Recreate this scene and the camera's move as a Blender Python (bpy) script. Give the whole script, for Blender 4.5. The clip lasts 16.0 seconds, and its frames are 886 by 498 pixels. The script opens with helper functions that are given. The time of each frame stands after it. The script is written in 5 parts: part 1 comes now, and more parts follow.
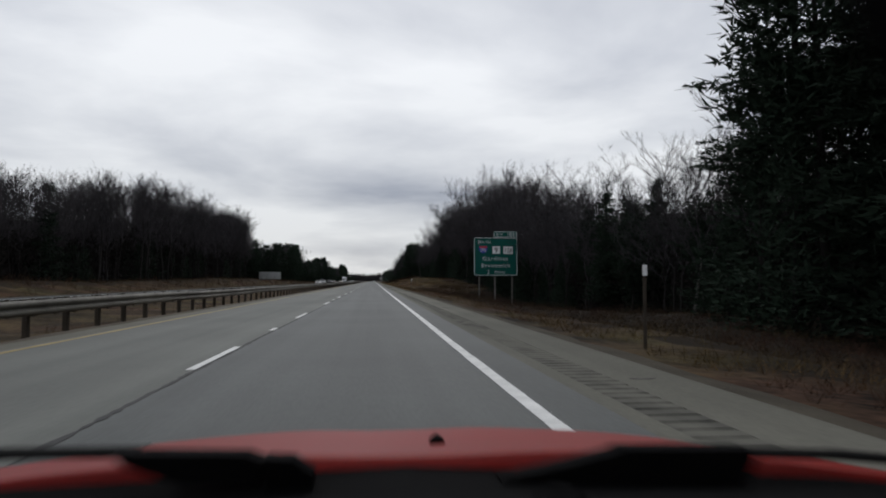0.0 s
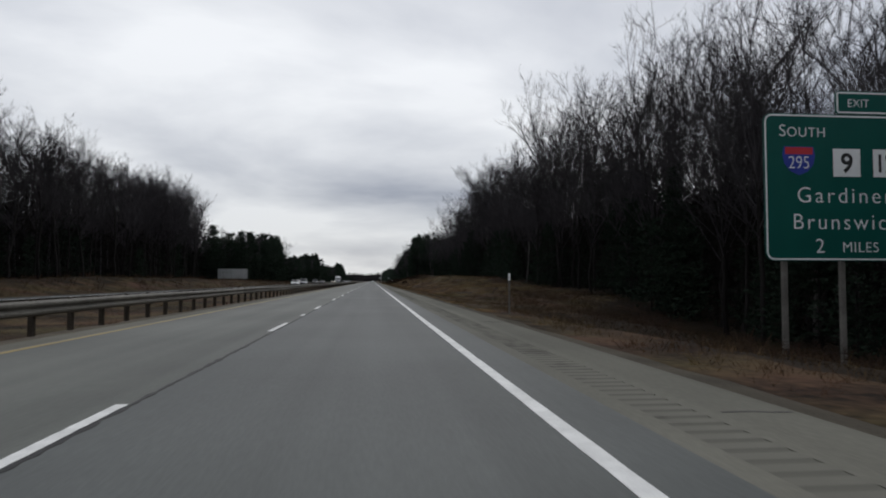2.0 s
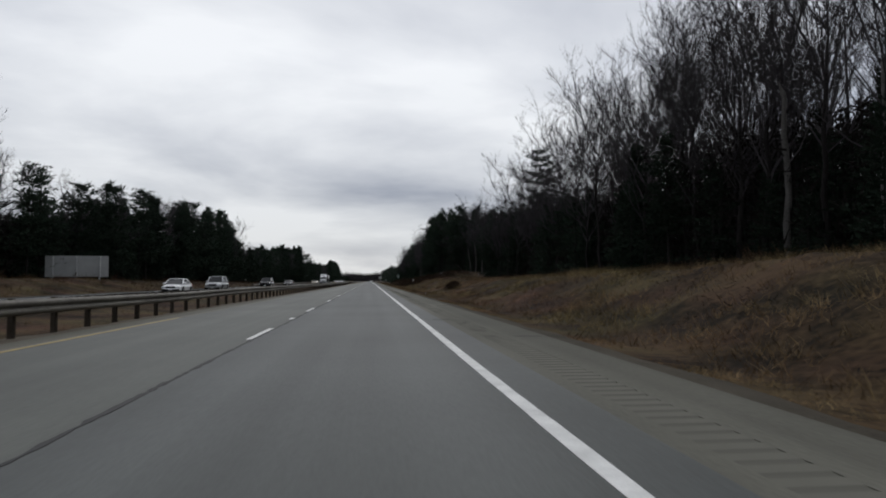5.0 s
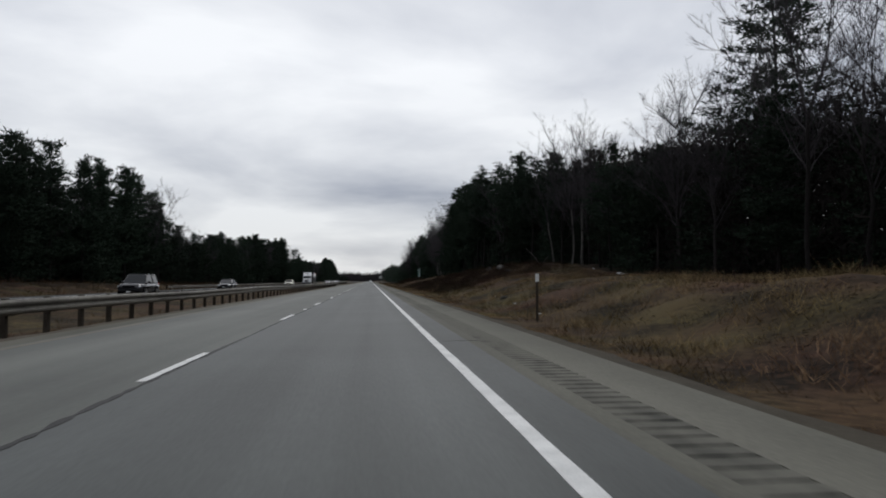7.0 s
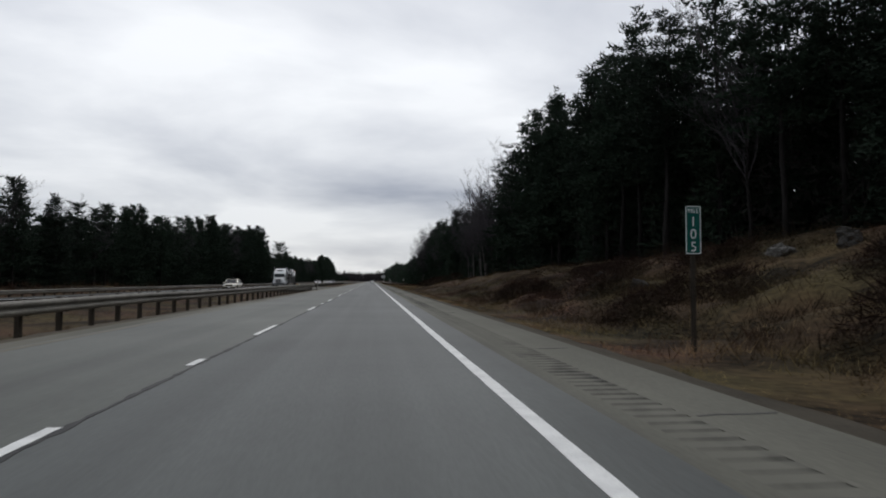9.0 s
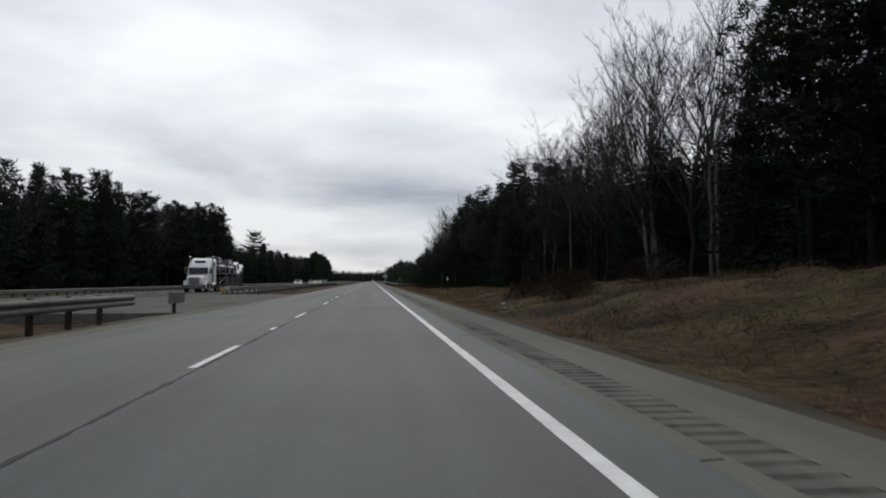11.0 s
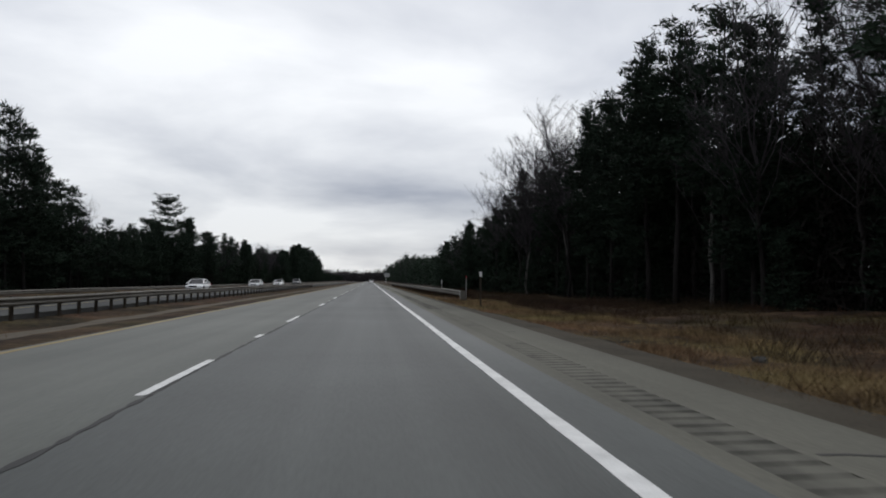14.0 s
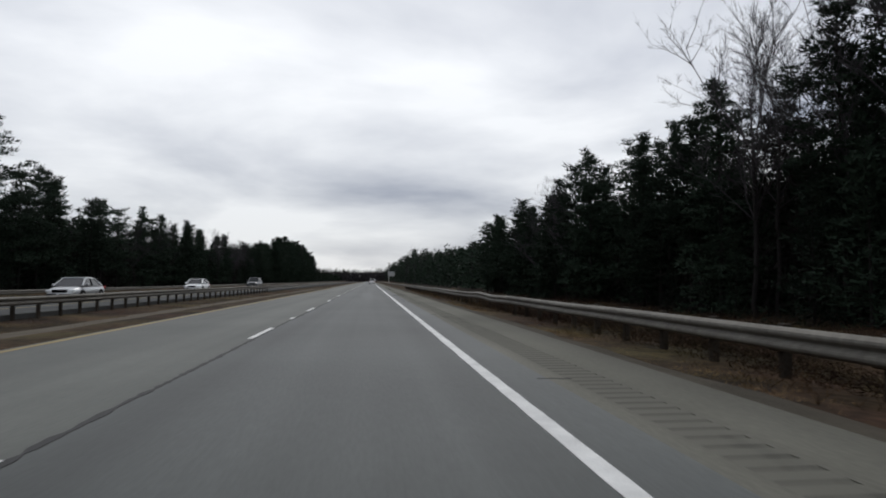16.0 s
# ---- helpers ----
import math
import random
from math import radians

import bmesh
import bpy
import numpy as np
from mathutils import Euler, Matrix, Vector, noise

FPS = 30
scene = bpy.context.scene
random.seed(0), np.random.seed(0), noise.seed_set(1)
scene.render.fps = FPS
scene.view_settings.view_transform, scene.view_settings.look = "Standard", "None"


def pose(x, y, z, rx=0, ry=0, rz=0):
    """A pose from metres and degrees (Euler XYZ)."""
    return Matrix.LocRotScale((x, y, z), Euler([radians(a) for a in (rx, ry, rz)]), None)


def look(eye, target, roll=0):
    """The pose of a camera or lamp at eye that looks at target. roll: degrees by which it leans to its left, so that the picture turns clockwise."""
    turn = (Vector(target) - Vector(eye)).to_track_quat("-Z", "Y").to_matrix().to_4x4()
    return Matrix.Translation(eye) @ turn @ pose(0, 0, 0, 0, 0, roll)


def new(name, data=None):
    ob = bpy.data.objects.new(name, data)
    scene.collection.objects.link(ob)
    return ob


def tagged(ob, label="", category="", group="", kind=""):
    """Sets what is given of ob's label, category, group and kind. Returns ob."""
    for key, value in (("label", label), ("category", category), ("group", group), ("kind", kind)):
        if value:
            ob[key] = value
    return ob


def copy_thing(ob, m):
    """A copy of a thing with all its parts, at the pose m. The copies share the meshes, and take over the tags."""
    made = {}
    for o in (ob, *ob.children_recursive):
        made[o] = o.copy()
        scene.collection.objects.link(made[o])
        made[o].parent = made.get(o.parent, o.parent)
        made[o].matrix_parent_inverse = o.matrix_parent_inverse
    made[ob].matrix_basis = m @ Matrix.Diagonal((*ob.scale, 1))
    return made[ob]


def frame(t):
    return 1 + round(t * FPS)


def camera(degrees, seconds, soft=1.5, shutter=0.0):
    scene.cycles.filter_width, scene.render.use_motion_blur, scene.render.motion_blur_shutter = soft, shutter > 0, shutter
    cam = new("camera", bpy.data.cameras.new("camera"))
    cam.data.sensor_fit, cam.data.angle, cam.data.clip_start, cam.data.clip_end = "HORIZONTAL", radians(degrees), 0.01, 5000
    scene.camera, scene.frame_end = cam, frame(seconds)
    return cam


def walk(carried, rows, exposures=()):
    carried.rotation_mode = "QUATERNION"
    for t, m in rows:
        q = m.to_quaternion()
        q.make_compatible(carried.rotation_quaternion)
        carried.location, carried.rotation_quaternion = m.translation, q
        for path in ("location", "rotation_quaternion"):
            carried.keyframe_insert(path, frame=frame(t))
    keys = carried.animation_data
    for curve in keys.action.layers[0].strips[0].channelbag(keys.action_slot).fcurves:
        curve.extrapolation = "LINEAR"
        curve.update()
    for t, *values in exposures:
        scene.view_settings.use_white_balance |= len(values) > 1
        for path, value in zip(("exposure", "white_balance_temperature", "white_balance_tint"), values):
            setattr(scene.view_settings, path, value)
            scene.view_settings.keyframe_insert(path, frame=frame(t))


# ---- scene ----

# the drive: metres across the lane and degrees of turn, at a steady speed
SPEED, EYE_HEIGHT, TILT = 33.232, 1.11, 2.60
DRIVE = [(0.0, 0.43, -5.69), (0.5, 0.41, -5.69), (1.0, 0.39, -5.71), (1.5, 0.38, -5.77), (2.0, 0.39, -5.79), (2.5, 0.38, -5.79),
         (3.0, 0.36, -5.82), (3.5, 0.34, -5.87), (4.0, 0.36, -5.89), (5.2, 0.48, -5.90), (6.5, 0.63, -5.91), (7.0, 0.67, -5.94),
         (7.5, 0.65, -5.95), (8.0, 0.63, -5.94), (8.5, 0.58, -5.87), (9.0, 0.54, -5.82), (10.2, 0.46, -5.80), (11.5, 0.42, -5.80),
         (12.0, 0.39, -5.84), (12.5, 0.38, -5.85), (13.0, 0.38, -5.90), (13.5, 0.39, -5.92), (14.0, 0.37, -5.97), (14.5, 0.37, -5.99),
         (15.0, 0.39, -5.96), (15.5, 0.44, -5.90), (16.0, 0.46, -5.91)]
cam = camera(64.8, 16.0, soft=1.9, shutter=0.04)
walk(cam, [(t, pose(x, SPEED * t, EYE_HEIGHT, 90 + TILT, 0, turn)) for t, x, turn in DRIVE], [(0.0, -0.09), (4.0, -0.09), (7.0, -0.03), (11.5, 0.03), (16.0, 0.04)])

# ---- sky and light: a bright overcast day ----
world = bpy.data.worlds.new("overcast_sky")
scene.world = world
world.use_nodes = True
wn, wl = world.node_tree.nodes, world.node_tree.links
wn.clear()
SUN_HEIGHT, SUN_TURN = radians(48), radians(8)


def wnode(kind, **values):
    n = wn.new(kind)
    for key, value in values.items():
        n.inputs[key].default_value = value
    return n


coord = wn.new("ShaderNodeTexCoord")
split = wn.new("ShaderNodeSeparateXYZ")
wl.new(coord.outputs["Generated"], split.inputs[0])


def wmath(op, a, b):
    n = wn.new("ShaderNodeMath")
    n.operation = op
    for i, v in enumerate((a, b)):
        if isinstance(v, (int, float)):
            n.inputs[i].default_value = v
        else:
            wl.new(v, n.inputs[i])
    return n.outputs[0]


# the cloud deck is a flat layer, so that it draws together towards the horizon
rise = wmath("ADD", wmath("MAXIMUM", split.outputs["Z"], 0.0), 0.16)
flat_x, flat_y = wmath("DIVIDE", split.outputs["X"], rise), wmath("DIVIDE", split.outputs["Y"], rise)
deck = wn.new("ShaderNodeCombineXYZ")
wl.new(flat_x, deck.inputs[0])
wl.new(flat_y, deck.inputs[1])
deck.inputs[2].default_value = 3.7
big = wnode("ShaderNodeTexNoise", Scale=0.75, Detail=8.0, Roughness=0.50, Distortion=0.25)
wl.new(deck.outputs[0], big.inputs["Vector"])
ramp = wn.new("ShaderNodeValToRGB")
ramp.color_ramp.elements[0].position, ramp.color_ramp.elements[0].color = 0.28, (0.36, 0.39, 0.47, 1)
ramp.color_ramp.elements[1].position, ramp.color_ramp.elements[1].color = 0.61, (0.935, 0.955, 0.985, 1)
wl.new(big.outputs["Fac"], ramp.inputs[0])
sky = wn.new("ShaderNodeTexSky")
sky.sky_type, sky.sun_disc = "NISHITA", False
sky.sun_elevation, sky.sun_rotation = SUN_HEIGHT, SUN_TURN
dim = wn.new("ShaderNodeVectorMath")
dim.operation = "SCALE"
dim.inputs["Scale"].default_value = 0.1
wl.new(sky.outputs[0], dim.inputs[0])
veil = wn.new("ShaderNodeMix")
veil.data_type = "RGBA"
veil.inputs["Factor"].default_value = 0.93
wl.new(dim.outputs[0], veil.inputs["A"])
# an overcast sky is a little darker towards the horizon
fade = wmath("MINIMUM", wmath("ADD", wmath("MULTIPLY", split.outputs["Z"], 0.80), 0.81), 1.05)
low_sky = wn.new("ShaderNodeVectorMath")
low_sky.operation = "SCALE"
wl.new(ramp.outputs["Color"], low_sky.inputs[0])
wl.new(fade, low_sky.inputs["Scale"])
wl.new(low_sky.outputs[0], veil.inputs["B"])
back = wnode("ShaderNodeBackground", Strength=1.0)
wl.new(veil.outputs["Result"], back.inputs["Color"])
wout = wn.new("ShaderNodeOutputWorld")
wl.new(back.outputs[0], wout.inputs[0])

sun = new("sun", bpy.data.lights.new("sun", "SUN"))
sun.data.energy, sun.data.angle, sun.data.color = 0.5, radians(20), (1.0, 0.97, 0.93)
sun.matrix_world = look((0, 0, 100), (-100 * math.sin(SUN_TURN) / math.tan(SUN_HEIGHT), -100 * math.cos(SUN_TURN) / math.tan(SUN_HEIGHT), 0))


# ---- materials ----
def material(name, low, high, scale=4.0, rough=0.8, metal=0.0, bump=0.0, fine=30.0, piece=0.0, spread=0.5, coat=0.0, stretch=(1, 1, 1), gloss=0.3, tracks=0.0, hues=0.0, bias=0.0):
    """Two colours mixed by a coarse and a fine noise in metres, with relief; piece: how far single objects differ in lightness."""
    m = bpy.data.materials.new(name)
    m.use_nodes = True
    n, l = m.node_tree.nodes, m.node_tree.links
    bsdf = n["Principled BSDF"]
    place = n.new("ShaderNodeTexCoord")
    mapping = n.new("ShaderNodeMapping")
    mapping.inputs["Scale"].default_value = stretch
    l.new(place.outputs["Object"], mapping.inputs[0])
    a, b = n.new("ShaderNodeTexNoise"), n.new("ShaderNodeTexNoise")
    a.inputs["Scale"].default_value, a.inputs["Detail"].default_value = scale, 5
    b.inputs["Scale"].default_value, b.inputs["Detail"].default_value = scale * fine, 3
    for x in (a, b):
        l.new(mapping.outputs[0], x.inputs["Vector"])
    both = n.new("ShaderNodeMix")
    both.data_type = "FLOAT"
    both.inputs["Factor"].default_value = 0.4
    l.new(a.outputs["Fac"], both.inputs["A"])
    l.new(b.outputs["Fac"], both.inputs["B"])
    r = n.new("ShaderNodeValToRGB")
    r.color_ramp.elements[0].position, r.color_ramp.elements[0].color = 0.5 + bias - spread * 0.4, (*low, 1)
    r.color_ramp.elements[1].position, r.color_ramp.elements[1].color = 0.5 + bias + spread * 0.4, (*high, 1)
    l.new(both.outputs["Result"], r.inputs[0])
    colour = r.outputs["Color"]
    if piece:
        info, hsv, ran = n.new("ShaderNodeObjectInfo"), n.new("ShaderNodeHueSaturation"), n.new("ShaderNodeMapRange")
        ran.inputs["To Min"].default_value, ran.inputs["To Max"].default_value = 1 - piece, 1 + piece
        l.new(info.outputs["Random"], ran.inputs["Value"])
        l.new(ran.outputs[0], hsv.inputs["Value"])
        l.new(colour, hsv.inputs["Color"])
        colour = hsv.outputs["Color"]
    if hues:
        # patches that lean to rust or to olive
        patch, ran, hsv = n.new("ShaderNodeTexNoise"), n.new("ShaderNodeMapRange"), n.new("ShaderNodeHueSaturation")
        patch.inputs["Scale"].default_value, patch.inputs["Detail"].default_value = 0.22, 4
        l.new(place.outputs["Object"], patch.inputs["Vector"])
        l.new(patch.outputs["Fac"], ran.inputs["Value"])
        ran.inputs["From Min"].default_value, ran.inputs["From Max"].default_value = 0.35, 0.65
        ran.inputs["To Min"].default_value, ran.inputs["To Max"].default_value = 0.5 - hues, 0.5 + hues
        l.new(ran.outputs[0], hsv.inputs["Hue"])
        l.new(colour, hsv.inputs["Color"])
        colour = hsv.outputs["Color"]
    if tracks:
        # wear that runs along the road, and blotches some metres long
        run, wear, wide = n.new("ShaderNodeMapping"), n.new("ShaderNodeTexNoise"), n.new("ShaderNodeTexNoise")
        run.inputs["Scale"].default_value = (1.0, 0.012, 1.0)
        l.new(place.outputs["Object"], run.inputs[0])
        l.new(run.outputs[0], wear.inputs["Vector"])
        l.new(place.outputs["Object"], wide.inputs["Vector"])
        wear.inputs["Scale"].default_value, wear.inputs["Detail"].default_value = 1.1, 4
        wide.inputs["Scale"].default_value, wide.inputs["Detail"].default_value = 0.22, 6
        mean, ran, hsv = n.new("ShaderNodeMix"), n.new("ShaderNodeMapRange"), n.new("ShaderNodeHueSaturation")
        mean.inputs["Factor"].default_value = 0.4
        l.new(wear.outputs["Fac"], mean.inputs["A"])
        l.new(wide.outputs["Fac"], mean.inputs["B"])
        l.new(mean.outputs["Result"], ran.inputs["Value"])
        ran.inputs["From Min"].default_value, ran.inputs["From Max"].default_value = 0.3, 0.7
        ran.inputs["To Min"].default_value, ran.inputs["To Max"].default_value = 1 - tracks, 1 + tracks
        l.new(ran.outputs[0], hsv.inputs["Value"])
        l.new(colour, hsv.inputs["Color"])
        colour = hsv.outputs["Color"]
    l.new(colour, bsdf.inputs["Base Color"])
    bsdf.inputs["Roughness"].default_value, bsdf.inputs["Metallic"].default_value = rough, metal
    bsdf.inputs["Coat Weight"].default_value, bsdf.inputs["Specular IOR Level"].default_value = coat, gloss
    if bump:
        bm = n.new("ShaderNodeBump")
        bm.inputs["Strength"].default_value, bm.inputs["Distance"].default_value = bump, 0.02
        l.new(b.outputs["Fac"], bm.inputs["Height"])
        l.new(bm.outputs[0], bsdf.inputs["Normal"])
    return m


asphalt = material("asphalt", (0.045, 0.050, 0.048), (0.075, 0.081, 0.078), 0.35, 0.62, bump=0.25, fine=90, stretch=(1, 0.12, 1), gloss=0.33, tracks=0.5)
old_asphalt = material("old_asphalt", (.060, .065, .057), (.099, .104, .091), 0.35, 0.64, bump=0.25, fine=90, stretch=(1, 0.12, 1), gloss=0.32, tracks=0.5)
shoulder_asphalt = material("shoulder_asphalt", (0.094, 0.092, 0.077), (0.152, 0.147, 0.123), 0.4, 0.9, bump=0.3, fine=80, stretch=(1, 0.2, 1), gloss=0.15, tracks=0.35)
rumble_asphalt = material("rumble_asphalt", (.050, .050, .044), (.126, .122, .103), 0.16, 0.9, bump=0.3, fine=14, spread=0.22, stretch=(1.4, 0.5, 1), gloss=0.15, tracks=0.25, bias=-0.07)
groove_dirt = material("groove_dirt", (.026, .026, .023), (.112, .109, .093), 0.16, 0.95, fine=14, spread=0.22, stretch=(1.4, 0.5, 1), gloss=0.1, bias=-0.05)
brush_brown = material("brush_brown", (.022, .015, .0105), (.075, .047, .031), 0.6, 0.95, gloss=0.06, spread=0.3, hues=0.03)
bark_bush = material("bark_bush", (.03, .022, .016), (.085, .066, .052), 0.7, 0.95, fine=6, gloss=0.05)
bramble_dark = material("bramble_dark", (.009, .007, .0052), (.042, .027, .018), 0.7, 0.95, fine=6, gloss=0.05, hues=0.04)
far_asphalt = material("far_asphalt", (0.060, 0.062, 0.062), (0.095, 0.096, 0.094), 0.3, 0.95, bump=0.2, fine=60, gloss=0.03, tracks=0.3)
tar = material("tar", (0.012, 0.012, 0.012), (0.025, 0.025, 0.025), 2, 0.7)
white_paint = material("white_paint", (0.50, 0.50, 0.49), (0.82, 0.82, 0.80), 3, 0.7, fine=25, bump=0.1)
worn_paint = material("worn_paint", (0.13, 0.122, 0.10), (0.20, 0.186, 0.15), 2, 0.8, fine=20, gloss=0.15)
crossing_asphalt = material("crossing_asphalt", (0.052, 0.051, 0.045), (0.13, 0.126, 0.108), 0.3, 0.9, bump=0.4, fine=40, spread=0.3, stretch=(0.4, 1, 1), gloss=0.15, tracks=0.3)
yellow_paint = material("yellow_paint", (.2, .15, .062), (.33, .255, .105), 2, 0.7, fine=20)
earth = material("earth", (.010, .0072, .0042), (.074, .049, .026), 0.35, 0.95, bump=0.6, fine=14, gloss=0.08, spread=0.26, hues=0.03)
gravel = material("gravel", (0.036, 0.031, 0.024), (0.080, 0.070, 0.054), 0.8, 0.95, bump=0.6, fine=30, gloss=0.1)
dry_grass = material("dry_grass", (.026, .0165, .0082), (.116, .076, .037), 0.5, 0.9, fine=8, gloss=0.08, spread=0.3, hues=0.03)
straw_grass = material("straw_grass", (.078, .055, .028), (.31, .222, .118), 0.5, 0.9, fine=8, gloss=0.08, spread=0.3, hues=0.025)
# ground colour darkened for the shade under the trees
shaded_ground = material("shaded_ground", (0.008, 0.0065, 0.005), (0.030, 0.022, 0.015), 0.5, 0.95, bump=0.6, fine=12, gloss=0.06)
median_sand = material("median_sand", (0.060, 0.051, 0.039), (0.135, 0.116, 0.09), 0.7, 0.95, bump=0.5, fine=25, gloss=0.1)
rock = material("rock", (0.018, 0.018, 0.017), (0.075, 0.073, 0.069), 0.9, 0.9, bump=0.6, fine=9, gloss=0.1)
pale_rock = material("pale_rock", (0.035, 0.034, 0.032), (0.19, 0.186, 0.175), 1.6, 0.9, bump=0.6, fine=9, gloss=0.1)
snow = material("old_snow", (0.42, 0.44, 0.47), (0.68, 0.70, 0.73), 1.5, 0.7, fine=14, bump=0.2, gloss=0.2)
bark = material("bark", (0.010, 0.0094, 0.0092), (0.028, 0.0255, 0.025), 1.5, 0.95, piece=0.3, fine=12, stretch=(1, 1, 0.2), gloss=0.06)
pale_bark = material("pale_bark", (0.05, 0.047, 0.045), (0.12, 0.115, 0.11), 1.2, 0.9, piece=0.2, fine=10, gloss=0.06)
twig = material("twig", (0.024, 0.0225, 0.0245), (0.062, 0.057, 0.061), 1.0, 0.95, piece=0.25, gloss=0.06)
needles = material("needles", (0.009, 0.016, 0.011), (0.024, 0.036, 0.024), 1.2, 0.8, piece=0.3, gloss=0.06)
# near-black: carries the shade inside the woods
shade_filler = material("shade_filler", (0.008, 0.0075, 0.007), (0.02, 0.0175, 0.016), 0.4, 0.95, gloss=0.04)
zinc = material("galvanised_steel", (0.42, 0.43, 0.44), (0.68, 0.69, 0.70), 1.2, 0.36, 0.75, fine=10, piece=0.12)
rusty_zinc = material("weathered_steel", (0.084, 0.077, 0.066), (0.170, 0.161, 0.140), 1.0, 0.7, 0.25, fine=8, piece=0.2)
post_wood = material("post_wood", (0.022, 0.018, 0.014), (0.055, 0.046, 0.037), 2, 0.9, piece=0.25, fine=10, gloss=0.1)
sign_post_wood = material("sign_post_wood", (0.07, 0.066, 0.06), (0.15, 0.142, 0.13), 2, 0.9, piece=0.15, fine=10, gloss=0.1)
sign_green = material("sign_green", (.002, .056, .046), (.004, .078, .063), 0.7, 0.45, gloss=0.15)
sign_white = material("sign_white", (0.58, 0.6, 0.6), (0.74, 0.75, 0.75), 2, 0.5, gloss=0.2)
sign_blue = material("sign_blue", (0.015, 0.03, 0.22), (0.02, 0.045, 0.28), 2, 0.45)
sign_red = material("sign_red", (0.35, 0.02, 0.03), (0.45, 0.03, 0.04), 2, 0.45)
sign_black = material("sign_black", (0.012, 0.012, 0.012), (0.02, 0.02, 0.02), 2, 0.5)
sign_back = material("sign_back", (0.26, 0.27, 0.27), (0.36, 0.37, 0.37), 0.8, 0.6, 0.1, gloss=0.2)
amber = material("amber_marker", (.30, .19, .06), (.42, .28, .10), 4, 0.5)
red_paint = material("red_car_paint", (0.20, 0.010, 0.008), (0.25, 0.014, 0.010), 2, 0.45, coat=0.04, gloss=0.14, fine=60, spread=0.3)
black_plastic = material("black_plastic", (0.002, 0.002, 0.0023), (0.006, 0.006, 0.0065), 8, 0.75, bump=0.1, gloss=0.025)
rubber = material("rubber", (0.012, 0.012, 0.012), (0.03, 0.03, 0.03), 6, 0.85, gloss=0.1)
steel_rim = material("wheel_metal", (0.30, 0.30, 0.31), (0.45, 0.45, 0.46), 6, 0.35, 0.8)
car_white = material("white_car_paint", (0.62, 0.63, 0.64), (0.70, 0.71, 0.72), 1, 0.3, coat=0.5)
car_silver = material("silver_car_paint", (0.34, 0.35, 0.36), (0.42, 0.43, 0.44), 1, 0.3, 0.5, coat=0.5)
car_grey = material("grey_car_paint", (0.10, 0.105, 0.11), (0.14, 0.145, 0.15), 1, 0.3, 0.4, coat=0.5)
car_black = material("black_car_paint", (0.010, 0.011, 0.013), (0.019, 0.020, 0.023), 1, 0.25, 0.2, coat=0.5)
car_tan = material("tan_car_paint", (0.38, 0.35, 0.28), (0.46, 0.43, 0.35), 1, 0.3, 0.4, coat=0.5)
car_glass = material("tinted_glass", (0.012, 0.014, 0.016), (0.02, 0.022, 0.025), 1, 0.06)
chrome = material("chrome", (0.55, 0.55, 0.56), (0.65, 0.65, 0.66), 2, 0.18, 1.0)
lamp_clear = material("headlamp_lens", (0.60, 0.62, 0.64), (0.75, 0.77, 0.78), 5, 0.12)
lamp_red = material("tail_lamp_lens", (0.25, 0.012, 0.010), (0.35, 0.02, 0.015), 5, 0.2)


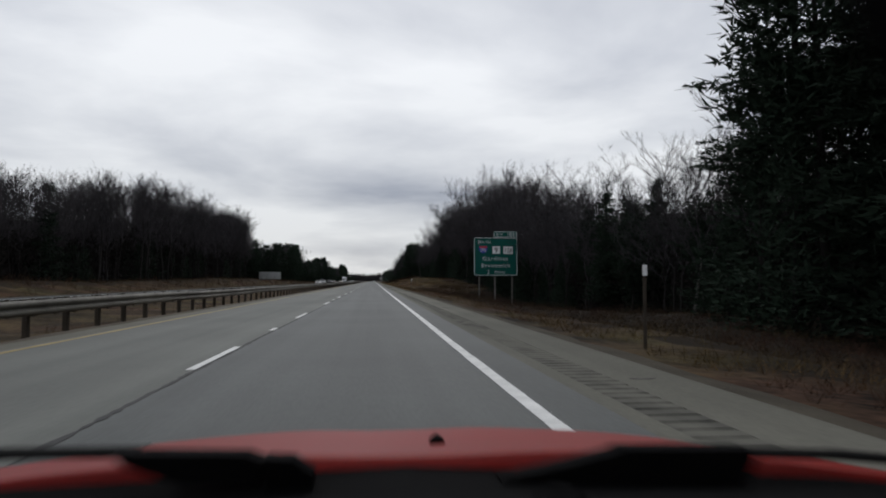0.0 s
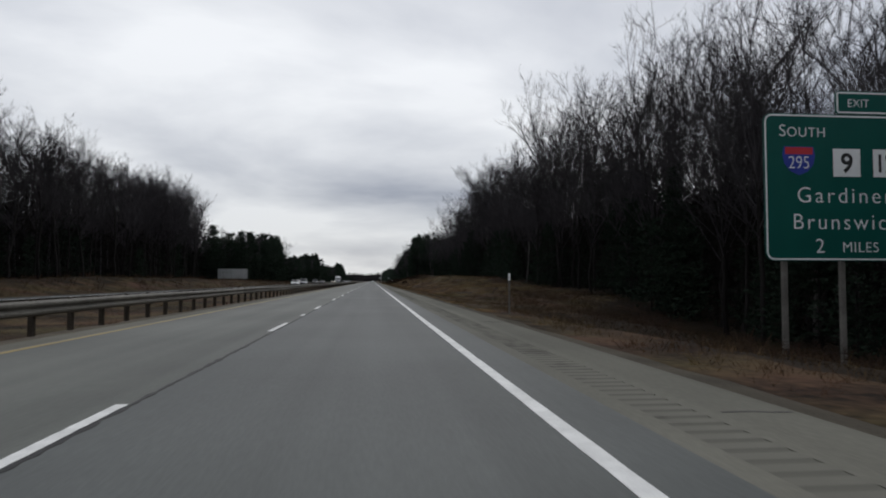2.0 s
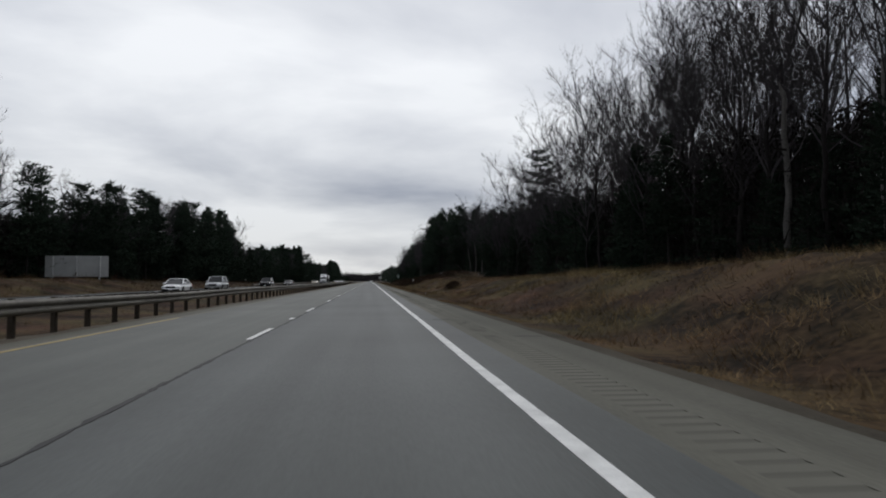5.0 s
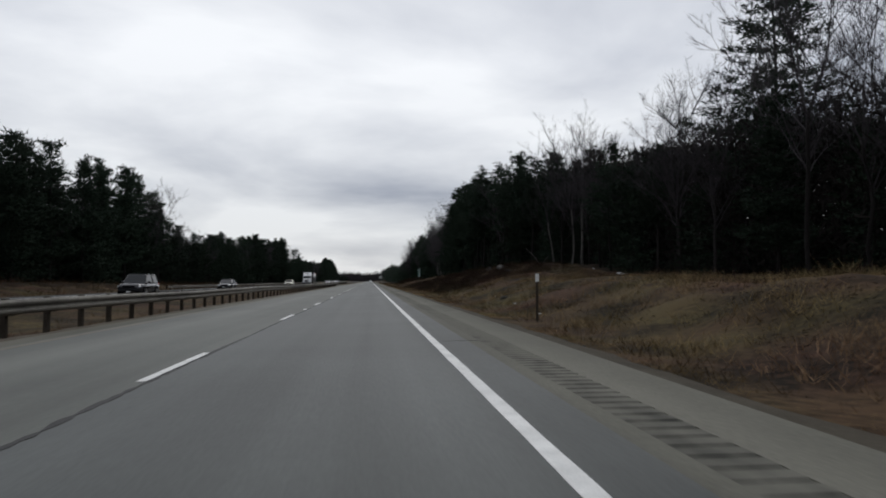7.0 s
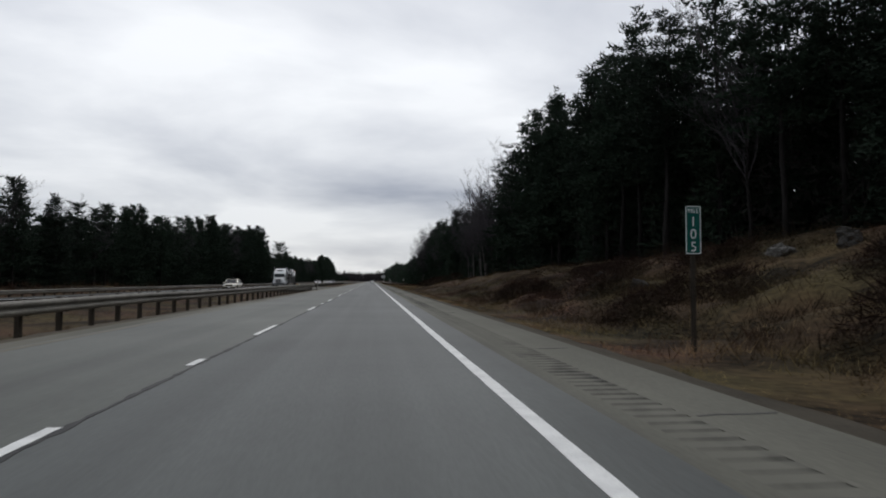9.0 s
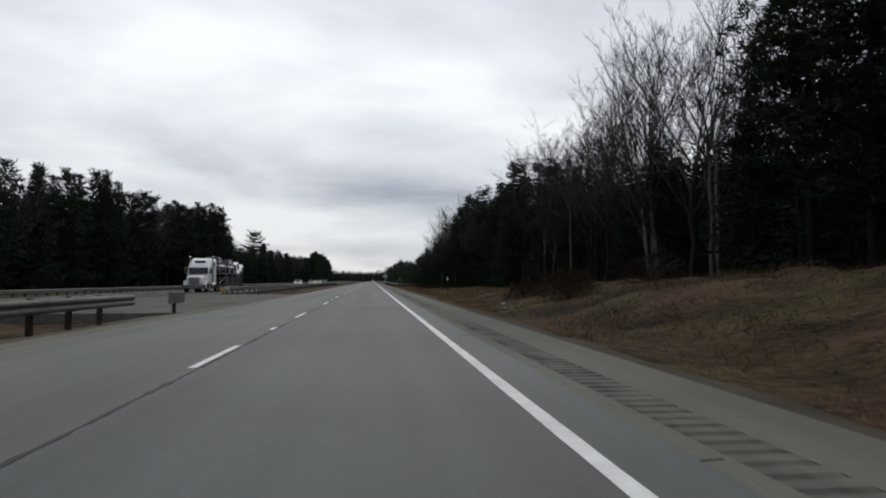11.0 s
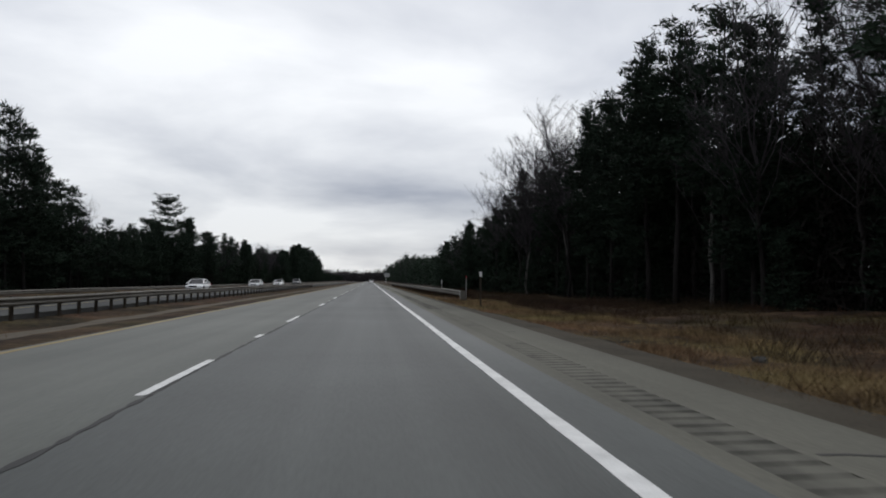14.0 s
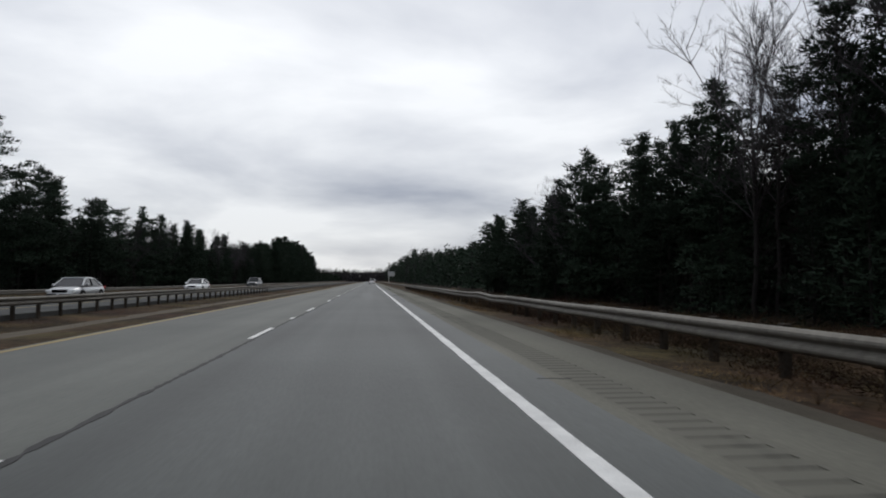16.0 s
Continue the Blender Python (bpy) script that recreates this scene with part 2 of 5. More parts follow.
# ---- shape helpers ----
class Shape:
    """Points and faces of one mesh."""

    def __init__(self):
        self.v, self.f = [], []

    def add(self, points, faces):
        k = len(self.v)
        self.v.extend(tuple(p) for p in points)
        self.f.extend(tuple(i + k for i in f) for f in faces)
        return self

    def box(self, x0, x1, y0, y1, z0, z1, bevel=0.0):
        if not bevel:
            return self.add([(x, y, z) for z in (z0, z1) for y in (y0, y1) for x in (x0, x1)],
                            [(0, 2, 3, 1), (4, 5, 7, 6), (0, 1, 5, 4), (2, 6, 7, 3), (0, 4, 6, 2), (1, 3, 7, 5)])
        b = min(bevel, (x1 - x0) / 2.1, (y1 - y0) / 2.1, (z1 - z0) / 2.1)
        ring = [(x0 + b, y0), (x1 - b, y0), (x1, y0 + b), (x1, y1 - b), (x1 - b, y1), (x0 + b, y1), (x0, y1 - b), (x0, y0 + b)]
        inner = [(min(max(x, x0 + b), x1 - b), min(max(y, y0 + b), y1 - b)) for x, y in ring]
        rings = [[(*p, z0) for p in inner], [(*p, z0 + b) for p in ring], [(*p, z1 - b) for p in ring], [(*p, z1) for p in inner]]
        return self.loft(rings)

    def loft(self, rings, cap=True, closed=True):
        n = len(rings[0])
        faces = []
        for k in range(len(rings) - 1):
            for i in range(n if closed else n - 1):
                j = (i + 1) % n
                faces.append((k * n + i, k * n + j, (k + 1) * n + j, (k + 1) * n + i))
        if cap:
            faces.append(tuple(reversed(range(n))))
            faces.append(tuple(range((len(rings) - 1) * n, len(rings) * n)))
        return self.add([p for r in rings for p in r], faces)

    def tube(self, points, radii, sides=6, cap=True):
        """A round bar along points."""
        rings = []
        for i, p in enumerate(points):
            p = Vector(p)
            d = Vector(points[min(i + 1, len(points) - 1)]) - Vector(points[max(i - 1, 0)])
            d = d.normalized() if d.length > 1e-6 else Vector((0, 0, 1))
            side = d.cross(Vector((0.31, 0.95, 0.05))) if abs(d.y) < 0.9 else d.cross(Vector((1, 0, 0.1)))
            side.normalize()
            up = d.cross(side)
            rings.append([tuple(p + radii[i] * (math.cos(a) * side + math.sin(a) * up)) for a in [2 * math.pi * k / sides for k in range(sides)]])
        return self.loft(rings, cap)

    def disc(self, axis_from, axis_to, radius, sides=18):
        return self.tube([axis_from, axis_to], [radius, radius], sides)

    def mesh(self, name, smooth=False):
        me = bpy.data.meshes.new(name)
        me.from_pydata(self.v, [], self.f)
        if smooth:
            me.polygons.foreach_set("use_smooth", [True] * len(me.polygons))
        me.update()
        return me


def part(name, shape, mat, parent=None, label="", smooth=False):
    me = shape if isinstance(shape, bpy.types.Mesh) else shape.mesh(name, smooth)
    if not me.materials:
        me.materials.append(mat)
    ob = new(name, me)
    ob.parent = parent
    return tagged(ob, label)


def thing(name, label, category, group="", kind=""):
    return tagged(new(name), label, category, group, kind)


def lerp(table, y):
    """Between the rows (y, value) of a table."""
    return float(np.interp(y, [r[0] for r in table], [r[1] for r in table]))


# ---- ground: one sheet that reaches the horizon ----
ROAD_L, ROAD_R, RUMBLE_L, RUMBLE_R, PAVE_L, PAVE_R = -5.42, 2.46, 2.68, 3.14, -6.0, 3.98
# crest of the verge beyond the right shoulder, and of the bank beyond the far carriageway
CREST_R = [(-200, -0.5), (0, -0.5), (40, -0.75), (90, -0.75), (108, -0.45), (122, -0.2), (150, 0.3), (181, 1.7), (215, 1.25), (240, 1.0), (280, 1.3), (298, 2.6), (311, 3.0),
           (340, 2.9), (385, 1.6), (403, 0.9), (425, 0.0), (470, -0.2), (505, -0.6), (600, -0.8), (900, -0.5), (3000, 4.0)]
# where the verge reaches that crest
RAMP_R = [(-200, 9.5), (140, 9.5), (160, 11.5), (280, 11.5), (298, 20.0), (345, 20.0), (400, 12.5), (425, 11.0), (470, 9.5), (3000, 9.5)]
BANK_L = [(-200, 0.6), (60, 0.9), (110, 1.0), (170, 1.6), (230, 1.3), (300, 0.9), (370, 0.4), (430, 0.0), (900, 0.0), (3000, 4.0)]


def smooth(a, b, x):
    k = min(max((x - a) / (b - a), 0.0), 1.0)
    return k * k * (3 - 2 * k)


def ground_height(x, y):
    rough = 0.16 * noise.noise((x * 0.35, y * 0.35, 0)) + 0.35 * noise.noise((x * 0.09, y * 0.06, 4)) + 0.05 * noise.noise((x * 1.3, y * 1.3, 9))
    if x > 3.0:
        top = lerp(CREST_R, y)
        rough += 0.14 * max(top, 0) * noise.noise((x * 0.7, y * 0.55, 6))
        z = -0.08 - 0.06 * smooth(4.3, 5.6, x) + (top + 0.14) * smooth(5.4, lerp(RAMP_R, y), x)
        z -= 1.75 * smooth(9.5, 21, x) * smooth(35, 60, y) * smooth(125, 105, y)
        return z + rough * smooth(5.6, 8.0, x) + 0.010 * max(x - 25, 0)
    if x > -6.0:
        return -0.08
    z = -0.08 - 0.30 * smooth(-6.2, -9.0, x) + 0.14 * smooth(-10.5, -13.5, x)
    z += (lerp(BANK_L, y) + 0.24) * smooth(-26.5, -35, x)
    calm = smooth(-6.6, -8.0, x) * (1 - smooth(-11.2, -12.4, x)) * 0.5 + smooth(-26.5, -28.5, x)
    return z + rough * calm + 0.010 * max(-x - 45, 0)


def steps(rows):
    """Stations from (start, step) rows to the last start."""
    out = []
    for (a, s), (b, _) in zip(rows, rows[1:]):
        k = max(1, round((b - a) / s))
        out += [a + (b - a) * i / k for i in range(k)]
    return out + [rows[-1][0]]


gx = steps([(-1500, 250), (-500, 90), (-150, 15), (-60, 4), (-38, 1.2), (-25, 2.5), (-13, 0.7), (-6, 4.5), (3, 0.35), (6, 0.5), (16, 1.2), (28, 4), (60, 15), (150, 90), (500, 250), (1500, 1)])
gy = steps([(-300, 40), (-40, 4), (0, 0.9), (570, 2.5), (760, 10), (1200, 60), (2000, 300), (4500, 1)])
sheet = Shape()
sheet.v = [(x, y, ground_height(x, y)) for y in gy for x in gx]
w = len(gx)
sheet.f = [(j * w + i, j * w + i + 1, (j + 1) * w + i + 1, (j + 1) * w + i) for j in range(len(gy) - 1) for i in range(w - 1)]
ground = tagged(part("ground", sheet, earth, smooth=True), "brown dead-grass verge and forest floor in early spring", "ground", kind="structure")


# ---- the carriageways ----
def strip(name, x0, x1, y0, y1, z, mat, label, thick=0.10, parent=None, step=12.0, category="road"):
    s = Shape()
    n = max(1, round((y1 - y0) / step))
    ys = [y0 + (y1 - y0) * i / n for i in range(n + 1)]
    rings = [[(x0, y, z - thick), (x1, y, z - thick), (x1, y, z), (x0, y, z)] for y in ys]
    s.loft(rings)
    ob = part(name, s, mat, parent)
    return ob if parent else tagged(ob, label, category, kind="structure")


LANE_JOINT = -1.76
road = strip("road", LANE_JOINT, ROAD_R, -120, 2600, 0.0, asphalt, "worn dark grey asphalt of the driving lane", thick=0.12)
passing_lane = strip("road", ROAD_L, LANE_JOINT, -120, 2600, 0.0, old_asphalt, "older paler asphalt of the passing lane", thick=0.12)
left_shoulder = strip("pavement", PAVE_L, ROAD_L, -120, 2600, -0.004, shoulder_asphalt, "narrow sandy asphalt shoulder beside the median", thick=0.12, category="shoulder")
right_shoulder = strip("pavement", RUMBLE_R, PAVE_R, -120, 2600, 0.0, shoulder_asphalt, "wide pale asphalt shoulder", thick=0.12, category="shoulder")
inner_shoulder = strip("pavement", ROAD_R, RUMBLE_L, -120, 2600, 0.0, shoulder_asphalt, "narrow band of shoulder asphalt beside the edge line", thick=0.12, category="shoulder")
far_road = strip("road", -25.8, -14.0, -120, 2600, -0.12, far_asphalt, "grey asphalt carriageway for oncoming traffic", thick=0.12)
far_shoulder = strip("pavement", -14.0, -12.25, 436, 1100, -0.10, far_asphalt, "narrow asphalt shoulder behind the guard rail", thick=0.30, category="shoulder")
crossover = strip("pavement", -14.0, PAVE_L, 391, 426, -0.03, crossing_asphalt, "dark worn paved crossing through the median strip", thick=0.5, category="pavement")


def rumble_band():
    """Milled grooves, three to the metre, in a band of the shoulder."""
    s = Shape()
    profile = []
    y = -10.0
    while y < 640:
        profile += [(y, 0.0), (y + 0.16, 0.0), (y + 0.19, -0.008), (y + 0.24, -0.008)]
        y += 0.28
    rings = [[(RUMBLE_L, yy, -0.12), (RUMBLE_R, yy, -0.12), (RUMBLE_R, yy, z), (RUMBLE_L, yy, z)] for yy, z in profile]
    s.loft(rings)
    me = s.mesh("pavement")
    me.materials.append(rumble_asphalt)
    me.materials.append(groove_dirt)
    for p in me.polygons:
        if -0.02 < p.center.z < -0.004:
            p.material_index = 1
    return me


rumble = tagged(part("pavement", rumble_band(), None), "band of milled rumble grooves along the shoulder", "rumble strip", kind="structure")
rumble_far = strip("pavement", RUMBLE_L, RUMBLE_R, 640.1, 2600, 0.0, rumble_asphalt, "band of milled rumble grooves along the shoulder", thick=0.12, category="rumble strip")
rumble_back = strip("pavement", RUMBLE_L, RUMBLE_R, -120, -10.1, 0.0, rumble_asphalt, "band of milled rumble grooves along the shoulder", thick=0.12, category="rumble strip")


def ragged_line(x, width, y0, y1, step, seed, wander=0.02, z=0.004, thick=0.003, rag=0.18, jag=0.0):
    """A painted or tarred line with uneven edges."""
    rng = random.Random(seed)
    s = Shape()
    n = max(2, int((y1 - y0) / step))
    rings = []
    for i in range(n + 1):
        y = y0 + (y1 - y0) * i / n
        c = x + wander * noise.noise((y * 0.11, seed, 0)) * 2 + jag * noise.noise((y * 1.7, seed, 5)) + 0.5 * jag * rng.uniform(-1, 1)
        h = width / 2 * (1 + rag * rng.uniform(-1, 1))
        rings.append([(c - h, y, z - thick), (c + h, y, z - thick), (c + h, y, z), (c - h, y, z)])
    return s.loft(rings)


tagged(part("edge_line", ragged_line(1.83, 0.145, -20, 640, 0.5, 1, 0.006, rag=0.07), white_paint), "solid white edge line painted on asphalt", "road marking", kind="structure")
tagged(part("edge_line", ragged_line(1.83, 0.145, 640.1, 2500, 40, 1, 0.0), white_paint), "solid white edge line painted on asphalt", "road marking", kind="structure")
for y0, y1, m, label in ((-20, 188, yellow_paint, "faded yellow edge line beside the median"), (188.1, 422, worn_paint, "edge line worn away to a pale trace"), (422.1, 640, yellow_paint, "faded yellow edge line beside the median")):
    tagged(part("edge_line", ragged_line(-5.25, 0.14, y0, y1, 0.8, 2, 0.01), m), label, "road marking", kind="structure")
tagged(part("edge_line", ragged_line(-5.25, 0.14, 640.1, 2500, 40, 2, 0.0), yellow_paint), "faded yellow edge line beside the median", "road marking", kind="structure")
# the joint between the lanes, sealed with tar
tagged(part("tar_joint", ragged_line(-1.75, 0.052, -20, 640, 0.16, 3, 0.03, 0.004, rag=0.8, jag=0.016), tar), "cracked tar seam along the joint between the lanes", "tar seam", kind="structure")
# dashes of ten feet in every forty, and a short worn stub in each second gap
dash_mesh = [ragged_line(0, 0.108, 0, 3.05, 0.10, 20 + i, 0.004, 0.005, rag=0.11).mesh("lane_dash") for i in range(3)]
stub_mesh = [ragged_line(0, 0.105, 0.45, 1.2, 0.1, 30 + i, 0.004, 0.005).mesh("lane_stub") for i in range(2)]
for k in range(-2, 70):
    d = part("lane_dash", dash_mesh[k % 3], white_paint)
    d.location = (-1.835, 9.02 + 12.192 * k, 0)
    tagged(d, "worn white lane dash painted on asphalt", "road marking", "dashes between the lanes", "structure")
    if k % 2 == 0:
        d = part("lane_stub", stub_mesh[k // 2 % 2], white_paint)
        d.location = (-1.835, 9.02 + 12.192 * k + 6.5, 0)
        tagged(d, "short worn white stub between the lane dashes", "road marking", "stubs between the lanes", "structure")
# lane marks of the far carriageway
for x, m in ((-15.5, yellow_paint), (-22.9, white_paint)):
    tagged(part("edge_line", ragged_line(x, 0.14, -20, 1500, 20, 5, 0.0, -0.116), m), "edge line of the oncoming carriageway", "road marking", kind="structure")
for k in range(60):
    d = part("lane_dash", dash_mesh[k % 3], white_paint)
    d.location = (-19.2, 5 + 12.192 * k, -0.120)
    tagged(d, "worn white lane dash painted on asphalt", "road marking", "dashes of the oncoming carriageway", "structure")


def shoulder_cracks():
    """Tarred cracks that run across the shoulder."""
    rng = random.Random(8)
    s = Shape()
    y = 2.0
    while y < 600:
        x, yy = rng.uniform(1.95, 3.2), y
        end = x + rng.uniform(0.5, 1.6)
        pts = []
        while x < min(end, 3.95):
            pts.append((x, yy))
            x, yy = x + rng.uniform(0.1, 0.25), yy + rng.uniform(-0.06, 0.06)
        for a, b in zip(pts, pts[1:]):
            if not (2.55 < a[0] < 3.2):
                s.loft([[(a[0], a[1] - 0.02, 0.0), (a[0], a[1] + 0.02, 0.0), (a[0], a[1] + 0.02, 0.003), (a[0], a[1] - 0.02, 0.003)],
                        [(b[0], b[1] - 0.02, 0.0), (b[0], b[1] + 0.02, 0.0), (b[0], b[1] + 0.02, 0.003), (b[0], b[1] - 0.02, 0.003)]])
        y += rng.uniform(5, 16)
    return s


tagged(part("tar_crack", shoulder_cracks(), tar), "short tarred cracks across the shoulder", "tar crack", kind="stuff")


def gravel_band(seed, side):
    """Loose sandy edge between pavement and grass."""
    rng = random.Random(seed)
    s = Shape()
    rings = []
    for i in range(560):
        y = -30 + i * 1.2
        j = 0.12 * noise.noise((y * 0.4, seed, 0)) + 0.05 * rng.uniform(-1, 1)
        if side > 0:
            w = 0.55 + 0.45 * smooth(395, 430, y) * smooth(505, 480, y)
            xs = [(3.95, -0.012), (3.98 + 0.47 * w + j, -0.03), (3.98 + 0.97 * w + 1.6 * j, -0.07), (3.98 + 1.32 * w + 1.8 * j, -0.25)]
        else:
            k = 1.3 * smooth(430, 450, y)
            xs = [(-5.98, -0.012), (-6.25 - 0.3 * k + j, -0.03), (-6.75 - k + 2 * j, -0.06 - 0.05 * k), (-7.2 - k + 2 * j, -0.40)]
        rings.append([(x, y, z) for x, z in xs])
    s.loft(rings, cap=False, closed=False)
    if side < 0:
        s.f = [tuple(reversed(f)) for f in s.f]
    return s


tagged(part("gravel_edge", gravel_band(5, 1), gravel, smooth=True), "sandy gravel edge along the shoulder", "gravel", kind="structure")
def washed_soil():
    """Soil washed from the median over the narrow shoulder, up to the yellow line."""
    s = Shape()
    rings = []
    for i in range(440):
        y = 424 + i * 0.5
        j = 0.06 * noise.noise((y * 0.5, 3.0, 0)) + 0.03 * noise.noise((y * 2.3, 7.0, 0))
        w = smooth(424, 429, y)
        rings.append([(-6.0 + (0.58 + j) * w, y, 0.001), (-6.1 + (0.4 + j) * w, y, 0.010), (-6.2, y, 0.012), (-6.6 - 0.5 * w, y, -0.035 - 0.035 * w)])
    s.loft(rings, cap=False, closed=False)
    s.f = [tuple(reversed(f)) for f in s.f]
    return s


tagged(part("washed_soil", washed_soil(), earth, smooth=True), "brown soil washed over the edge of the asphalt", "soil", kind="structure")
tagged(part("gravel_edge", gravel_band(6, -1), median_sand, smooth=True), "sandy gravel edge along the median", "gravel", kind="structure")


# ---- guard rails ----
def w_beam(length, side):
    """A W-shaped steel beam with thickness; side: the way that its face looks, along x."""
    face = [(0.0, 0.0), (0.03, 0.012), (0.075, 0.045), (0.083, 0.075), (0.075, 0.105), (0.03, 0.135), (0.012, 0.156),
            (0.03, 0.177), (0.075, 0.207), (0.083, 0.237), (0.075, 0.267), (0.03, 0.30), (0.0, 0.312)]
    back = [(x - 0.006, z) for x, z in reversed(face)]
    ring = [(side * x, z) for x, z in face + back]
    s = Shape()
    return s.loft([[(x, 0, z) for x, z in ring], [(x, length, z) for x, z in ring]])


def i_post(side):
    s = Shape()
    s.box(-0.055, 0.055, -0.075, 0.075, -0.9, 0.0, 0.012)
    return s


def block(side):
    return Shape().box(min(side * 0.0, side * 0.15), max(side * 0.0, side * 0.15), -0.07, 0.07, -0.33, -0.02, 0.012)


BEAM = {s: w_beam(3.86, s).mesh("rail") for s in (1, -1)}
POST = i_post(1).mesh("post")
BLOCK = {s: block(s).mesh("block") for s in (1, -1)}


def guard_rail(x_of, y0, y1, top_of, side, label, beam_mat, near_to, group=""):
    """Beams 3.81 m long on posts every 1.905 m; x_of and top_of give its line and height along y."""
    rail = thing("guard_rail", label, "guard rail", group)
    rail.location = (x_of(y0), y0, top_of(y0) - 0.73)
    base = Vector(rail.location)
    n = int((y1 - y0) / 3.81)
    for k in range(n):
        a, b = y0 + 3.81 * k, y0 + 3.81 * (k + 1)
        p, q = Vector((x_of(a), a, top_of(a) - 0.312)), Vector((x_of(b), b, top_of(b) - 0.312))
        o = part("rail", BEAM[side], beam_mat, rail)
        d = q - p
        o.matrix_local = Matrix.Translation(p - base) @ Euler((math.atan2(d.z, d.y), 0, -math.atan2(d.x, d.y))).to_matrix().to_4x4()
        for h in (0, 0.5):
            yy = a + 3.81 * h
            if yy > near_to:
                continue
            o = part("post", POST, post_wood, rail)
            o.location = Vector((x_of(yy) - side * 0.20, yy, top_of(yy) + 0.02)) - base
            o = part("block", BLOCK[side], post_wood, rail)
            o.location = Vector((x_of(yy) - side * 0.158, yy, top_of(yy) + 0.0)) - base
    return rail


def terminal(x, y, top, label):
    """The square end box of a guard rail."""
    t = thing("rail_terminal", label, "rail terminal")
    t.location = (x, y, top)
    part("impact_head", Shape().box(-0.15, 0.15, -0.42, 0.05, -0.50, 0.01, 0.03), sign_back, t)
    part("front_plate", Shape().box(-0.165, 0.165, -0.45, -0.421, -0.515, 0.02, 0.006), rusty_zinc, t)
    part("post", Shape().box(-0.06, 0.06, -0.3, -0.15, -1.2, -0.53, 0.01), post_wood, t)
    return t


def wave(y, seed, size):
    return size * noise.noise((y * 0.07, seed, 0))


guard_rail(lambda y: -6.5 + wave(y, 1, 0.04), -40, 390, lambda y: 0.71 + wave(y, 2, 0.05), 1, "weathered steel guard rail on wooden posts along the median", rusty_zinc, 400)
guard_rail(lambda y: -11.9 - 1.2 * smooth(447, 434, y) + wave(y, 3, 0.05), 434, 1050, lambda y: 0.55 + wave(y, 4, 0.04), 1, "galvanised steel guard rail beyond a dirt median", zinc, 620)
guard_rail(lambda y: -26.4 + wave(y, 5, 0.05), 330, 1050, lambda y: 0.40 + wave(y, 6, 0.04), 1, "galvanised steel guard rail beyond the oncoming carriageway", zinc, 520)
guard_rail(lambda y: -12.9 + wave(y, 9, 0.05), -40, 385, lambda y: 0.40 + wave(y, 8, 0.04), -1, "weathered steel guard rail on the oncoming side of the median", rusty_zinc, 60)
guard_rail(lambda y: 5.66 + 0.37 * smooth(524, 508, y) + wave(y, 7, 0.03), 508, 1050, lambda y: 0.53 - 0.04 * smooth(520, 508, y) + wave(y * 3.2, 11, 0.08), -1, "wavy galvanised steel guard rail beside the shoulder", zinc, 640)
terminal(6.01, 507.9, 0.47, "grey steel box that ends a guard rail")
tail = thing("rail_terminal", "dark weathered flared end board of a guard rail", "rail terminal")
tail.location = (-6.5, 390.5, 0.71)
part("end_board", Shape().box(-0.05, 0.02, 0.0, 1.9, -0.40, 0.0, 0.02), rusty_zinc, tail)
part("post", Shape().box(-0.16, -0.06, 0.9, 1.02, -0.95, 0.0, 0.01), post_wood, tail)
nose = thing("rail_terminal", "guard rail end with an amber marker plate", "rail terminal")
nose.location = (-13.1, 433.8, 0.55)
part("end_board", Shape().box(-0.05, 0.02, -2.3, 0.4, -0.38, 0.02, 0.02), sign_back, nose)
part("marker", Shape().box(-0.35, 0.12, -2.36, -2.32, -0.42, -0.02, 0.01), amber, nose, "amber reflective marker")
part("post", Shape().box(-0.16, -0.06, -2.2, -2.05, -1.1, -0.2, 0.01), post_wood, nose)
part("post", Shape().box(-0.16, -0.06, -0.5, -0.38, -1.1, -0.1, 0.01), post_wood, nose)


# ---- signs ----
def letters(text, size, x, z, y, parent, mat, name="lettering", squeeze=1.0, spacing=1.0, weight=-0.014):
    """Flat letters that face the road, centred at x and standing at height z."""
    c = bpy.data.curves.new(name, "FONT")
    c.body, c.size, c.extrude, c.align_x, c.space_character = text, size / 0.70, 0.003, "CENTER", spacing
    c.offset = weight * size
    c.materials.append(mat)
    o = new(name, c)
    o.parent = parent
    o.matrix_local = Matrix.Translation((x, y, z)) @ Euler((math.pi / 2, 0, 0)).to_matrix().to_4x4() @ Matrix.Diagonal((squeeze, 1, 1, 1))
    return o


def rounded_plate(x0, x1, z0, z1, y0, y1, r, n=5):
    ring = []
    for cx, cz, a0 in ((x1 - r, z1 - r, 0), (x0 + r, z1 - r, 90), (x0 + r, z0 + r, 180), (x1 - r, z0 + r, 270)):
        ring += [(cx + r * math.cos(radians(a0 + 90 * k / n)), cz + r * math.sin(radians(a0 + 90 * k / n))) for k in range(n + 1)]
    s = Shape()
    return s.loft([[(x, y1, z) for x, z in ring], [(x, y0, z) for x, z in ring]])


def rounded_border(x0, x1, z0, z1, y0, y1, r, wide):
    s = Shape()
    rings = []
    for (dx, y) in ((0, y1), (0, y0), (wide, y0), (wide, y1)):
        ring = []
        for cx, cz, a0 in ((x1 - r, z1 - r, 0), (x0 + r, z1 - r, 90), (x0 + r, z0 + r, 180), (x1 - r, z0 + r, 270)):
            ring += [(cx + (r - dx) * math.cos(radians(a0 + 18 * k)), y, cz + (r - dx) * math.sin(radians(a0 + 18 * k))) for k in range(6)]
        rings.append(ring)
    return s.loft(rings + [rings[0]], cap=False)


